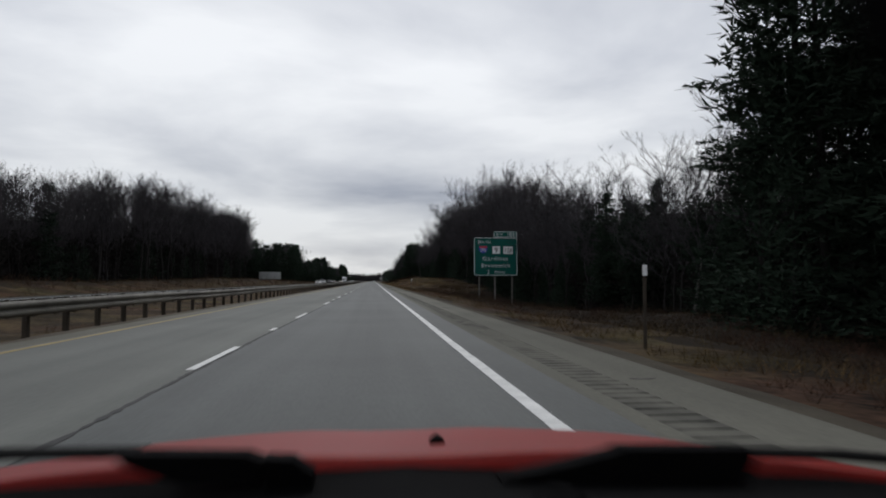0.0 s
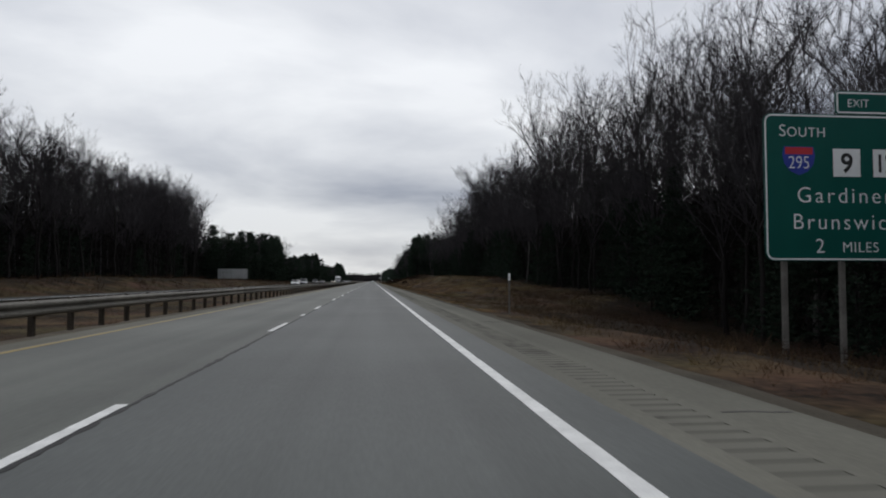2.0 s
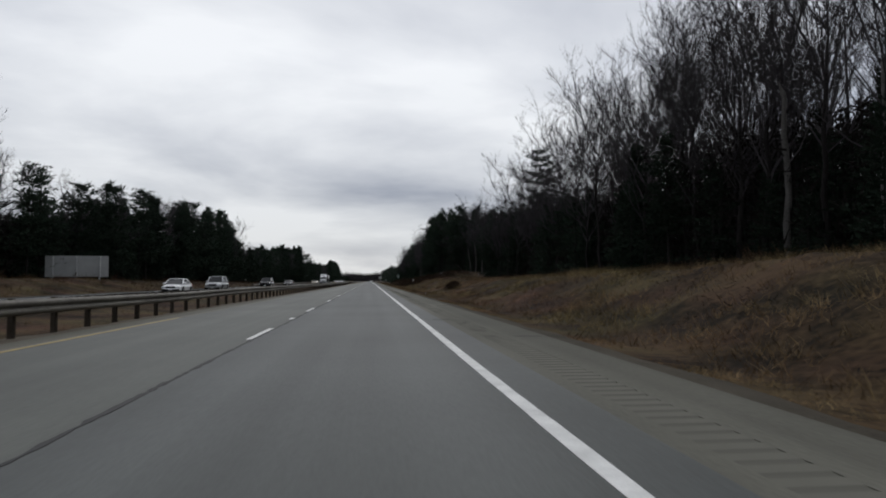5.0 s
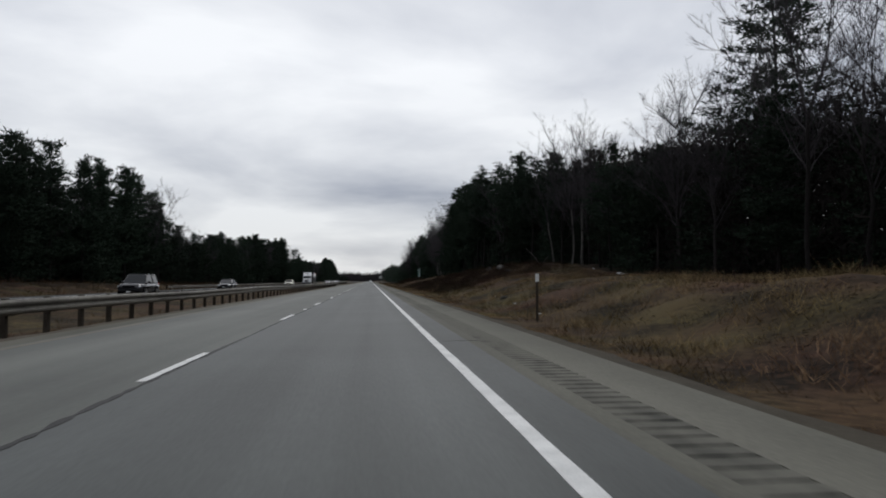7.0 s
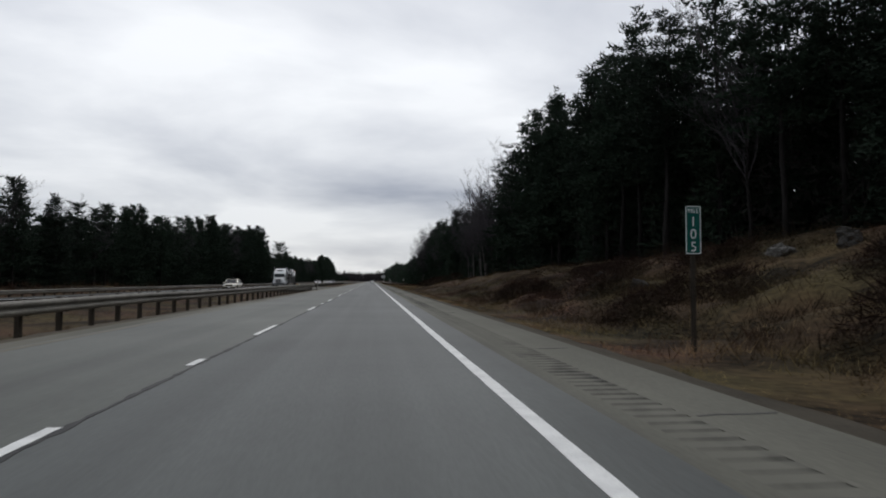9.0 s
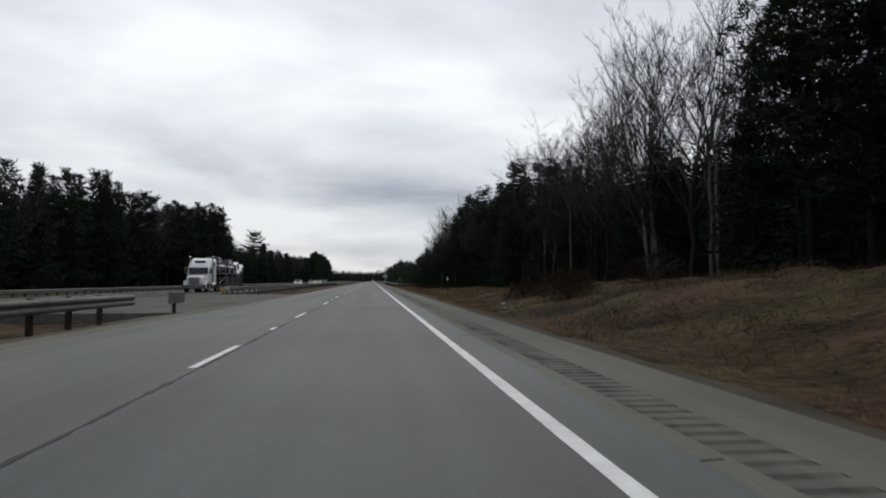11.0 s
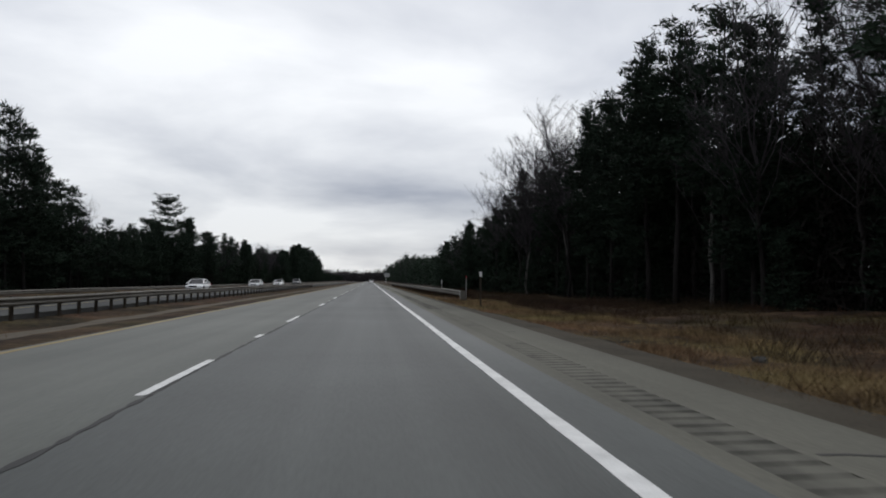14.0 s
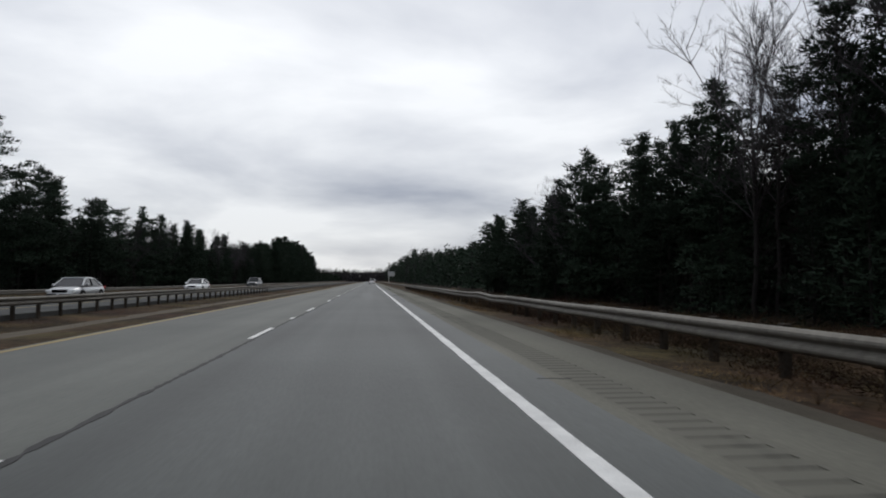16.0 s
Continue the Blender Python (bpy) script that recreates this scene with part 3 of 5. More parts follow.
def guide_sign():
    s = thing("guide_sign", "large green exit guide sign with white lettering on three posts", "road sign")
    s.location = (13.15, 88.0, 0)
    W, z0, z1 = 5.62, 1.76, 6.62
    part("panel", rounded_plate(0, W, z0, z1, 0, 0.06, 0.28), sign_green, s)
    part("border", rounded_border(0.03, W - 0.03, z0 + 0.03, z1 - 0.03, -0.006, 0.0, 0.26, 0.05), sign_white, s, "thin white border")
    tab = part("exit_tab", rounded_plate(2.55, 5.58, z1 + 0.03, z1 + 0.80, 0, 0.06, 0.10), sign_green, s)
    part("border", rounded_border(2.58, 5.55, z1 + 0.06, z1 + 0.77, -0.006, 0.0, 0.08, 0.05), sign_white, tab)
    letters("EXIT", 0.27, 3.35, z1 + 0.27, -0.004, tab, sign_white)
    letters("103", 0.42, 4.75, z1 + 0.22, -0.004, tab, sign_white, spacing=1.1)
    letters("S", 0.40, 0.65, 5.86, -0.004, s, sign_white)
    letters("OUTH", 0.32, 1.48, 5.86, -0.004, s, sign_white, spacing=1.1)
    shield = []
    for x, z in ((-0.5, 0.5), (0.5, 0.5), (0.56, 0.2), (0.5, -0.1), (0.3, -0.36), (0, -0.5), (-0.3, -0.36), (-0.5, -0.1), (-0.56, 0.2)):
        shield.append((1.20 + 1.02 * x, 5.05 + 0.95 * z))
    sh = part("shield", Shape().loft([[(x, -0.002, z) for x, z in reversed(shield)], [(x, -0.012, z) for x, z in reversed(shield)]]), sign_blue, s, "blue route shield with a red top")
    part("shield_top", Shape().box(0.72, 1.68, -0.02, -0.013, 5.27, 5.50), sign_red, sh)
    letters("295", 0.42, 1.20, 4.80, -0.016, sh, sign_white, squeeze=0.85)
    nine = part("route_plate", Shape().box(2.40, 3.36, -0.014, -0.002, 4.55, 5.48, 0.004), sign_white, s, "white square route plate")
    letters("9", 0.62, 2.88, 4.71, -0.019, nine, sign_black, weight=0.03)
    big = part("route_plate", Shape().box(3.82, 5.00, -0.014, -0.002, 4.55, 5.48, 0.004), sign_white, s, "white square route plate")
    letters("126", 0.58, 4.41, 4.73, -0.019, big, sign_black, squeeze=0.85, weight=0.03)
    letters("Gardiner", 0.52, 2.78, 3.68, -0.004, s, sign_white, spacing=1.25)
    letters("Brunswick", 0.52, 2.81, 2.80, -0.004, s, sign_white, spacing=1.22)
    letters("2", 0.48, 1.88, 2.02, -0.004, s, sign_white)
    letters("MILES", 0.34, 3.30, 2.05, -0.004, s, sign_white, spacing=1.1)
    for x in (0.70, 2.72, 4.95):
        part("post", Shape().box(x - 0.085, x + 0.085, 0.07, 0.23, -2.6, 6.2, 0.02), sign_post_wood, s)
    return s


guide_sign()


def mile_marker():
    s = thing("mile_marker", "narrow green mile marker with white digits on a post", "road sign")
    s.location = (6.1, 310.7, 0.05)
    part("panel", rounded_plate(-0.14, 0.14, 1.52, 2.36, 0, 0.01, 0.03), sign_green, s)
    part("border", rounded_border(-0.135, 0.135, 1.525, 2.355, -0.004, 0, 0.03, 0.012), sign_white, s)
    letters("MILE", 0.075, 0, 2.24, -0.003, s, sign_white, squeeze=0.9)
    for c, z in (("1", 2.01), ("0", 1.79), ("5", 1.57)):
        letters(c, 0.17, 0, z, -0.003, s, sign_white)
    part("post", Shape().box(-0.04, 0.04, 0.012, 0.07, -0.4, 2.3, 0.008), post_wood, s)


mile_marker()


def delineator(x, y, z, high, wide, label, head=0.30, mat=None, stake=None):
    s = thing("delineator", label, "delineator", "delineators along the road")
    s.location = (x, y, z)
    part("post", Shape().box(-min(0.04, 0.35 * wide), min(0.04, 0.35 * wide), 0, 0.03, -0.4, high, 0.006), stake or post_wood, s)
    part("reflector", Shape().box(-wide / 2, wide / 2, -0.012, -0.002, high - head, high, 0.004), mat or sign_white, s)
    return s


delineator(5.35, 12.3, -0.1, 1.50, 0.09, "small white reflective plate on a weathered post", 0.20)
delineator(5.43, 91.9, -0.1, 1.48, 0.085, "white reflective plate on a pale weathered post", 0.26, None, sign_post_wood)
delineator(5.75, 253.6, -0.1, 1.42, 0.11, "white reflective plate on a weathered post", 0.24)
delineator(5.8, 415.2, -0.1, 1.45, 0.10, "small white reflector on a thin post", 0.22)
delineator(5.65, 498.4, -0.2, 1.74, 0.12, "small white reflector on a thin post", 0.24)
stake = part("marker_stake", Shape().box(-0.05, 0.05, -0.05, 0.05, -0.4, 0.75, 0.012), post_wood)
stake.location = (9.9, 427.8, ground_height(9.9, 427.8))
tagged(stake, "short brown wooden stake in dead grass", "stake")
delineator(6.45, 509.2, -0.2, 1.62, 0.05, "thin pale stake with a red tip behind the rail", 0.14, sign_red, sign_back)
delineator(6.15, 521.5, -0.2, 1.40, 0.06, "thin pale stake behind the rail", 0.30, None, sign_back)
delineator(-28.0, 330.0, 0.0, 1.5, 0.12, "small reflector on a post beyond the oncoming carriageway", 0.2)

board = thing("guide_sign", "bare grey aluminium back of a large road sign", "road sign")
board.location = (-37.2, 260.4, 0)
part("panel", Shape().box(-3.9, 3.9, 0, 0.05, 1.6, 4.3, 0.02), sign_back, board)
for x in (-2.9, 0, 2.9):
    part("stiffener", Shape().box(x - 0.06, x + 0.06, -0.1, -0.001, 1.6, 4.3, 0.01), zinc, board)
    part("post", Shape().box(x - 0.09, x + 0.09, -0.30, -0.101, -0.6, 4.1, 0.02), sign_back, board)


# ---- trees ----
def bare_tree(rng, high, twigs, pale=False):
    """A leafless broad-leaved tree: trunk, and a crown of rising limbs with fine twigs. Returns the two shapes."""
    trunk, crown = Shape(), Shape()
    pts, p = [], Vector((0, 0, -0.5))
    lean = Vector((rng.uniform(-0.05, 0.05), rng.uniform(-0.05, 0.05), 0))
    fork = rng.uniform(0.38, 0.66)
    for i in range(8):
        pts.append(p.copy())
        p += Vector((lean.x, lean.y, 1)) * (fork * high + 0.5) / 7 + Vector((rng.uniform(-1, 1), rng.uniform(-1, 1), 0)) * high * 0.012
    r0 = high * rng.uniform(0.0068, 0.0100)
    trunk.tube(pts, [r0 * (1.25 if i == 0 else 1 - 0.055 * i) + 0.01 for i in range(8)], 6)

    def along(k):
        k = min(max(k, 0), 0.999) * 7
        i = int(k)
        return pts[i].lerp(pts[i + 1], k - i)

    def shoot(start, way, length, radius, level, kids=0):
        n = 5 if kids else 3 if level < 2 else 2
        q, d, line = start.copy(), way.copy(), [start.copy()]
        for _ in range(n):
            d = (d + Vector((rng.uniform(-1, 1), rng.uniform(-1, 1), rng.uniform(-0.4, 0.9))) * (0.20 if kids else 0.26)).normalized()
            q = q + d * length / n
            line.append(q.copy())
        if level < 2:
            crown.tube(line, [radius * (1 - 0.75 * i / n) for i in range(n + 1)], 3, False)
        else:
            a, b, c = line[0], line[-1], Vector((rng.uniform(-1, 1), rng.uniform(-1, 1), rng.uniform(-1, 1))).normalized() * radius
            e = c.cross((b - a).normalized())
            if level < 3:
                crown.add([a + c, a - 0.5 * c + 0.87 * e, a - 0.5 * c - 0.87 * e, b], [(0, 1, 3), (1, 2, 3), (2, 0, 3)])
            else:
                crown.add([a + c * 1.2, a - c * 1.2, b], [(0, 1, 2)])
        if level < 3:
            for _ in range(kids or twigs[level]):
                k = rng.uniform(0.3, 1.0) * n
                i = min(int(k), n - 1)
                s = line[i].lerp(line[i + 1], k - i)
                out = (d * 0.9 + Vector((rng.uniform(-1, 1), rng.uniform(-1, 1), rng.uniform(-0.35, 0.9)))).normalized()
                shoot(s, out, max(length * (rng.uniform(0.22, 0.46) if kids else rng.uniform(0.34, 0.56)), 0.3), max(radius * 0.45, 0.0075), level + 1)

    turn = rng.uniform(0, 2 * math.pi)
    leaders = rng.randint(3, 4)
    for i in range(leaders):
        a = turn + 2 * math.pi * (i + rng.uniform(-0.25, 0.25)) / leaders
        way = Vector((math.cos(a), math.sin(a), rng.uniform(1.5, 3.6))).normalized()
        shoot(along(rng.uniform(0.9, 1)), way, (1 - fork) * high * rng.uniform(0.78, 1.08), r0 * 0.5, 0, twigs[3] // 2)
    for i in range(twigs[3] // 2):
        k = rng.uniform(0.55, 1)
        a = rng.uniform(0, 2 * math.pi)
        way = Vector((math.cos(a), math.sin(a), rng.uniform(0.7, 1.9))).normalized()
        shoot(along(k), way, (1 - fork * k) * high * rng.uniform(0.3, 0.6), r0 * 0.32, 0)
    return trunk, crown


def needle_spray(crown, at, way, size, count, rng, fat=1.0):
    """A flat plume of needle blades, strewn loosely round a point of its branch."""
    for _ in range(count):
        o = at + Vector((rng.uniform(-1, 1), rng.uniform(-1, 1), rng.uniform(-0.28, 0.32))) * size * 0.9
        d = (way * 0.7 + Vector((rng.uniform(-1, 1), rng.uniform(-1, 1), rng.uniform(-0.35, 0.75)))).normalized()
        side = d.cross(Vector((rng.uniform(-1, 1), rng.uniform(-1, 1), rng.uniform(-1, 1)))).normalized() * size * rng.uniform(0.08, 0.15) * fat
        crown.add([o - side, o + side, o + d * size * rng.uniform(0.6, 1.25)], [(0, 1, 2)])


def pine(rng, high, bottom, wide, whorls, clumps, blades, size, open_top=False, fat=1.0, layered=False):
    """An evergreen with needle plumes on its boughs; bottom: where the crown begins; open_top: a ragged crown; layered: boughs in level tiers with gaps between."""
    trunk, crown = Shape(), Shape()
    pts, p = [], Vector((0, 0, -0.5))
    for i in range(7):
        pts.append(p.copy())
        p += Vector((rng.uniform(-1, 1) * 0.008 * high, rng.uniform(-1, 1) * 0.008 * high, (high + 0.5) / 6.1))
    r0 = high * 0.0105
    trunk.tube(pts, [r0 * (1.2 if i == 0 else 1 - 0.14 * i) + 0.01 for i in range(7)], 6)
    for w in range(whorls):
        k = bottom + (1 - bottom) * (w + rng.uniform(-0.2, 0.6)) / whorls
        i = max(min(int(k * 6), 5), 0)
        c = pts[i].lerp(pts[i + 1], min(k * 6 - i, 1))
        rel = min(max((k - bottom) / (1 - bottom), 0), 1)
        if open_top:
            reach = wide * (1.04 - rel) ** 0.55 * (0.6 + 0.4 * min(1, rel * 3 + 0.2)) * rng.uniform(0.72, 1.12)
        else:
            reach = wide * (1.02 - rel) ** 0.72 * rng.uniform(0.9, 1.08)
        turn = rng.uniform(0, 2 * math.pi)
        count = rng.randint(4, 6)
        for b in range(count):
            a = turn + 2 * math.pi * (b + rng.uniform(-0.3, 0.3)) / count
            length = max(reach * rng.uniform(0.68, 1.15), 0.45)
            rise = rng.uniform(-0.12, 0.18) + 0.7 * rel ** 2.5
            if not layered:
                rise += rng.uniform(-0.2, 0.3)
                c = pts[i].lerp(pts[i + 1], min(max(k * 6 - i + rng.uniform(-0.6, 0.6) * 6 * (1 - bottom) / whorls, 0), 1))
                length *= rng.uniform(0.75, 1.15)
            d = Vector((math.cos(a), math.sin(a), rise)).normalized()
            mid = c + d * length * 0.55 - Vector((0, 0, 0.05 * length))
            tip = c + d * length + Vector((0, 0, 0.07 * length))
            crown.tube([c, mid, tip], [r0 * 0.22 * (1.1 - rel) + 0.012, 0.014, 0.006], 3, False)
            n = max(3, round(clumps * length / wide))
            cross = Vector((-math.sin(a), math.cos(a), 0))
            for j in range(n):
                s = 0.16 + 0.86 * (j + rng.random()) / n
                at = c.lerp(mid, s / 0.55) if s < 0.55 else mid.lerp(tip, (s - 0.55) / 0.45)
                # side shoots make each bough a flat pad, widest beyond its middle
                at = at + cross * rng.uniform(-1, 1) * length * 0.30 * math.sin(min(s, 1) * 2.6) + Vector((0, 0, rng.uniform(-0.35, 0.5) * (0.30 if layered else 0.9)))
                needle_spray(crown, at, (d + cross * rng.uniform(-0.6, 0.6)).normalized(), size, blades, rng, fat)
    return trunk, crown


def tree_thing(name, shapes, trunk_mat, crown_mat, label, category, group):
    t = thing(name, label, category, group)
    part("trunk", shapes[0], trunk_mat, t, smooth=True)
    part("crown", shapes[1], crown_mat, t)
    tips = sorted(v[2] for v in shapes[1].v)
    t["high"] = tips[int(len(tips) * 0.992)]
    return t


rng = random.Random(41)
BARE_NEAR = [tree_thing("bare_tree", bare_tree(rng, 14, (5, 5, 11, 22)), bark, twig, "tall leafless broad-leaved tree at the forest edge", "tree", "leafless trees along the road") for _ in range(5)]
BARE_FAR = [tree_thing("bare_tree", bare_tree(rng, 14, (5, 5, 12, 22)), bark, twig, "leafless grey broad-leaved tree across the road", "tree", "leafless trees across the road") for _ in range(3)]
BIRCH = [tree_thing("birch_tree", bare_tree(rng, 14, (4, 5, 8, 15)), pale_bark, twig, "leafless birch tree with pale bark", "tree", "pale-barked trees along the road") for _ in range(2)]
PINE_NEAR = [tree_thing("pine_tree" if o else "fir_tree", pine(rng, 14, b, w, n, 13, 13, 0.37, o, 1.15), bark, needles, lab, "tree", "evergreens along the road")
             for b, w, n, o, lab in ((0.34, 3.1, 15, True, "tall dark pine with a bare lower trunk"), (0.42, 3.4, 13, True, "tall dark pine with a bare lower trunk"),
                                     (0.20, 2.8, 22, False, "dense dark green conifer at the forest edge"), (0.10, 2.9, 24, False, "dense dark green conifer at the forest edge"))]
PINE_FAR = [tree_thing("pine_tree" if o else "fir_tree", pine(rng, 14, b, w, n, 11, 12, 0.48, o, 1.2), bark, needles, "dark pine across the road", "tree", "evergreens across the road")
            for b, w, n, o in ((0.20, 3.6, 15, True), (0.12, 3.1, 18, False), (0.24, 3.9, 14, True), (0.08, 2.9, 19, False))]
YOUNG = [tree_thing("young_conifer", pine(rng, 6, 0.04, 1.9, 12, 6, 6, 0.36, False, 1.2), bark, needles, "young dark conifer under taller trees", "tree", "young conifers under the trees") for _ in range(3)]
LONE = [tree_thing("pine_tree", pine(rng, 18, 0.22, 8.6, 14, 22, 15, 0.56, True, 1.0, True), bark, needles, "tall lone pine with layered boughs across the road", "tree", "evergreens across the road")]
LAYERED = [tree_thing("pine_tree", pine(rng, 20, 0.34, 6.2, 14, 18, 16, 0.48, True, 1.0, True), bark, needles, "tall pine with open layered boughs over the forest", "tree", "evergreens along the road")]
MODELS = LONE + LAYERED + BARE_NEAR + BARE_FAR + BIRCH + PINE_NEAR + PINE_FAR + YOUNG


def plant(model, x, y, high, rng, z=None):
    """Stands a copy of a model, of that height, on the ground."""
    k = high / model["high"]
    wide = k ** 0.75 * rng.uniform(0.9, 1.1)
    t = copy_thing(model, Matrix())
    t.location = (x, y, ground_height(x, y) if z is None else z)
    t.rotation_euler = (0, 0, rng.uniform(0, 2 * math.pi))
    t.scale = (wide, wide, k)
    return t


# tops of the forest edge along the road
TOPS_R = [(-40, 17), (24, 17), (27, 13), (32, 10.3), (45, 10), (60, 10.3), (73, 10.7), (84, 13.2), (93, 15.6), (106, 17.6), (124, 20), (146, 22), (166, 21), (177, 20), (195, 21.8), (209, 22.3), (228, 21.8),
          (250, 19), (265, 17.6), (275, 15.3), (281, 14.2), (289, 15.3), (299, 17.8), (305, 18), (318, 17), (330, 18.2), (341, 17.8), (353, 20), (368, 19), (377, 19.8), (401, 19.8), (412, 18.3), (422, 17.3), (428, 16.7),
          (436, 19), (444, 20), (452, 19.4), (463, 16.5), (484, 16.8), (499, 17.2), (509, 18), (521, 20), (530, 20), (545, 19), (555, 18.6), (560, 15.5), (565, 13), (570, 12), (587, 10.9), (618, 9.7), (660, 10.2), (760, 13), (855, 17.5), (1400, 18.5)]
# how low the evergreens stay under taller leafless trees
SHORT_R = [(26, 1.0), (30, 0.6), (52, 0.6), (56, 0.9), (68, 0.9), (72, 0.5), (130, 0.5), (134, 0.68), (146, 0.68), (150, 0.5), (262, 0.5), (268, 0.72), (303, 0.74), (309, 1.0), (394, 1.0), (401, 0.5), (418, 0.48), (430, 0.6), (440, 0.7), (452, 0.8), (462, 1.0),
           (520, 1.0), (530, 0.86), (545, 0.8), (558, 0.8), (566, 1.0)]
# how high the dark filler closes the wood, up to where its shade reaches
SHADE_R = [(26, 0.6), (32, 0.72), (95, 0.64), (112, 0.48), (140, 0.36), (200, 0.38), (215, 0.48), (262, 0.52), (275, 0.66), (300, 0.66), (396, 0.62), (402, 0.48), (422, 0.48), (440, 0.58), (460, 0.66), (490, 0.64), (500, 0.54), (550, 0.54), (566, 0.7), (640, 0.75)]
# share of evergreens among the tall trees; few at the far end, grey for haze
GREEN_R = [(-40, 0.9), (26, 0.9), (30, 0.12), (50, 0.15), (56, 0.45), (68, 0.45), (72, 0.12), (128, 0.12), (133, 0.4), (146, 0.4), (150, 0.12), (262, 0.12), (268, 0.3), (300, 0.3), (308, 0.9), (395, 0.9), (402, 0.35),
           (434, 0.4), (440, 0.7), (455, 0.75), (462, 0.9), (522, 0.85), (532, 0.55), (560, 0.6), (568, 0.95), (1000, 0.9), (1300, 0.25)]
SHORT_L = [(246, 0.5), (256, 1.0)]
TOPS_L = [(-40, 11), (70, 11.8), (88, 13.2), (102, 15.2), (112, 16.8), (147, 18.3), (186, 18.6), (200, 20), (225, 21.4), (246, 21.5), (256, 16.5), (270, 14), (285, 14.5), (310, 16.5), (335, 17.5), (352, 17), (367, 16.5), (373, 12.5),
          (386, 10.5), (401, 11), (423, 13), (450, 13.2), (465, 14.8), (488, 15.2), (505, 15.4), (524, 17.2), (547, 17.5), (556, 13.5), (563, 11), (577, 9), (592, 11), (617, 13.2), (640, 11.8), (655, 12.5),
          (695, 13), (750, 11), (800, 15), (830, 18), (857, 19.6), (920, 19), (974, 17), (1051, 12), (1117, 8), (1400, 8.5)]
GREEN_L = [(-40, 0.03), (246, 0.02), (258, 0.9), (367, 0.95), (376, 0.4), (392, 0.4), (400, 0.9), (560, 0.95), (740, 0.7), (820, 0.95), (1400, 0.95)]
EDGE_R = [(-40, 13), (25, 13.5), (36, 17), (50, 19.8), (92, 20.5), (250, 20.5), (310, 20), (335, 17.5), (400, 17.8), (430, 19.5), (530, 19.5), (560, 17), (600, 17), (1400, 18)]
EDGES_L = [(-40, -36.5), (205, -36.5), (222, -43), (258, -43), (268, -36.5), (2000, -36.5)]


def edge_l(y):
    return lerp(EDGES_L, y)


rng = random.Random(7)
y = -6.0
near_bare, near_pine, far_count = 0, 0, 0
while y < 640:
    top, green, edge = lerp(TOPS_R, y), lerp(GREEN_R, y), lerp(EDGE_R, y)
    for row in range(2 if 28 < y < 238 else 1 if 238 < y < 292 else 1 + round(y / 3) % 2):
        x = edge + 0.6 + row * 3.2 + rng.uniform(0, 2.6)
        yy = y + rng.uniform(-1.0, 1.0)
        high = top * rng.uniform(0.84, 1.06) - ground_height(x, yy)
        if rng.random() < green:
            high *= lerp(SHORT_R, y)
            plant(PINE_NEAR[rng.randrange(4)] if y < 585 else PINE_FAR[rng.randrange(4)], x, yy, high, rng)
        else:
            m = BIRCH[rng.randrange(2)] if rng.random() < 0.05 else (BARE_NEAR[rng.randrange(5)] if row == 0 and y < 560 else BARE_FAR[rng.randrange(3)])
            plant(m, x, yy, high, rng)
    if rng.random() < 0.8:
        x = edge + rng.uniform(0.4, 5)
        plant(YOUNG[rng.randrange(3)], x, y + rng.uniform(-1.5, 1.5), rng.uniform(3.0, 6.5) * min(1.25, top / 14), rng)
    y += 3.0
y = 40.0
while y < 1000:
    top, green = lerp(TOPS_L, y), lerp(GREEN_L, y)
    for row in range(2 if y < 250 else 1):
        x = edge_l(y) - row * 4.0 - rng.uniform(0, 3)
        yy = y + rng.uniform(-1.5, 1.5)
        high = top * rng.uniform(0.93, 1.09) - ground_height(x, yy)
        if rng.random() < green:
            plant(PINE_FAR[rng.randrange(4)], x, yy, high, rng)
        else:
            plant(BARE_FAR[rng.randrange(3)], x, yy, high, rng)
    if rng.random() < 0.5:
        plant(YOUNG[rng.randrange(3)], edge_l(y) - rng.uniform(-0.3, 5), y, rng.uniform(4, 9) * min(1, top / 14), rng)
    y += 3.0 if y < 560 else 4.5
# trees that stand out
plant(LAYERED[0], 27.8, 277.0, 21.0, rng)
plant(LONE[0], -38.8, 606.0, 17.4, rng)
plant(BARE_NEAR[1], 22.2, 68.2, 15.6, rng)
for k, (x, y, high) in enumerate(((22.0, 424.6, 17.0), (22.4, 430.5, 16.5), (23.0, 438.8, 18.0), (21.8, 540.0, 19.5), (22.0, 546.5, 19.5), (21.6, 552.5, 19.2), (19.5, 557.5, 13.0))):
    plant(BARE_NEAR[k % 5], x, y, high, rng)
for x, y, high in ((18.3, 408.6, 17.5), (18.7, 409.5, 18.5), (18.0, 407.8, 16.5), (20.3, 434.0, 17.0), (20.9, 444.8, 16.0), (20.6, 300.5, 15.5), (19.2, 402.0, 15.0), (18.6, 545.0, 15.0)):
    plant(BIRCH[rng.randrange(2)], x, y, high, rng)
for m in MODELS:
    for o in (*m.children_recursive, m):
        bpy.data.objects.remove(o)


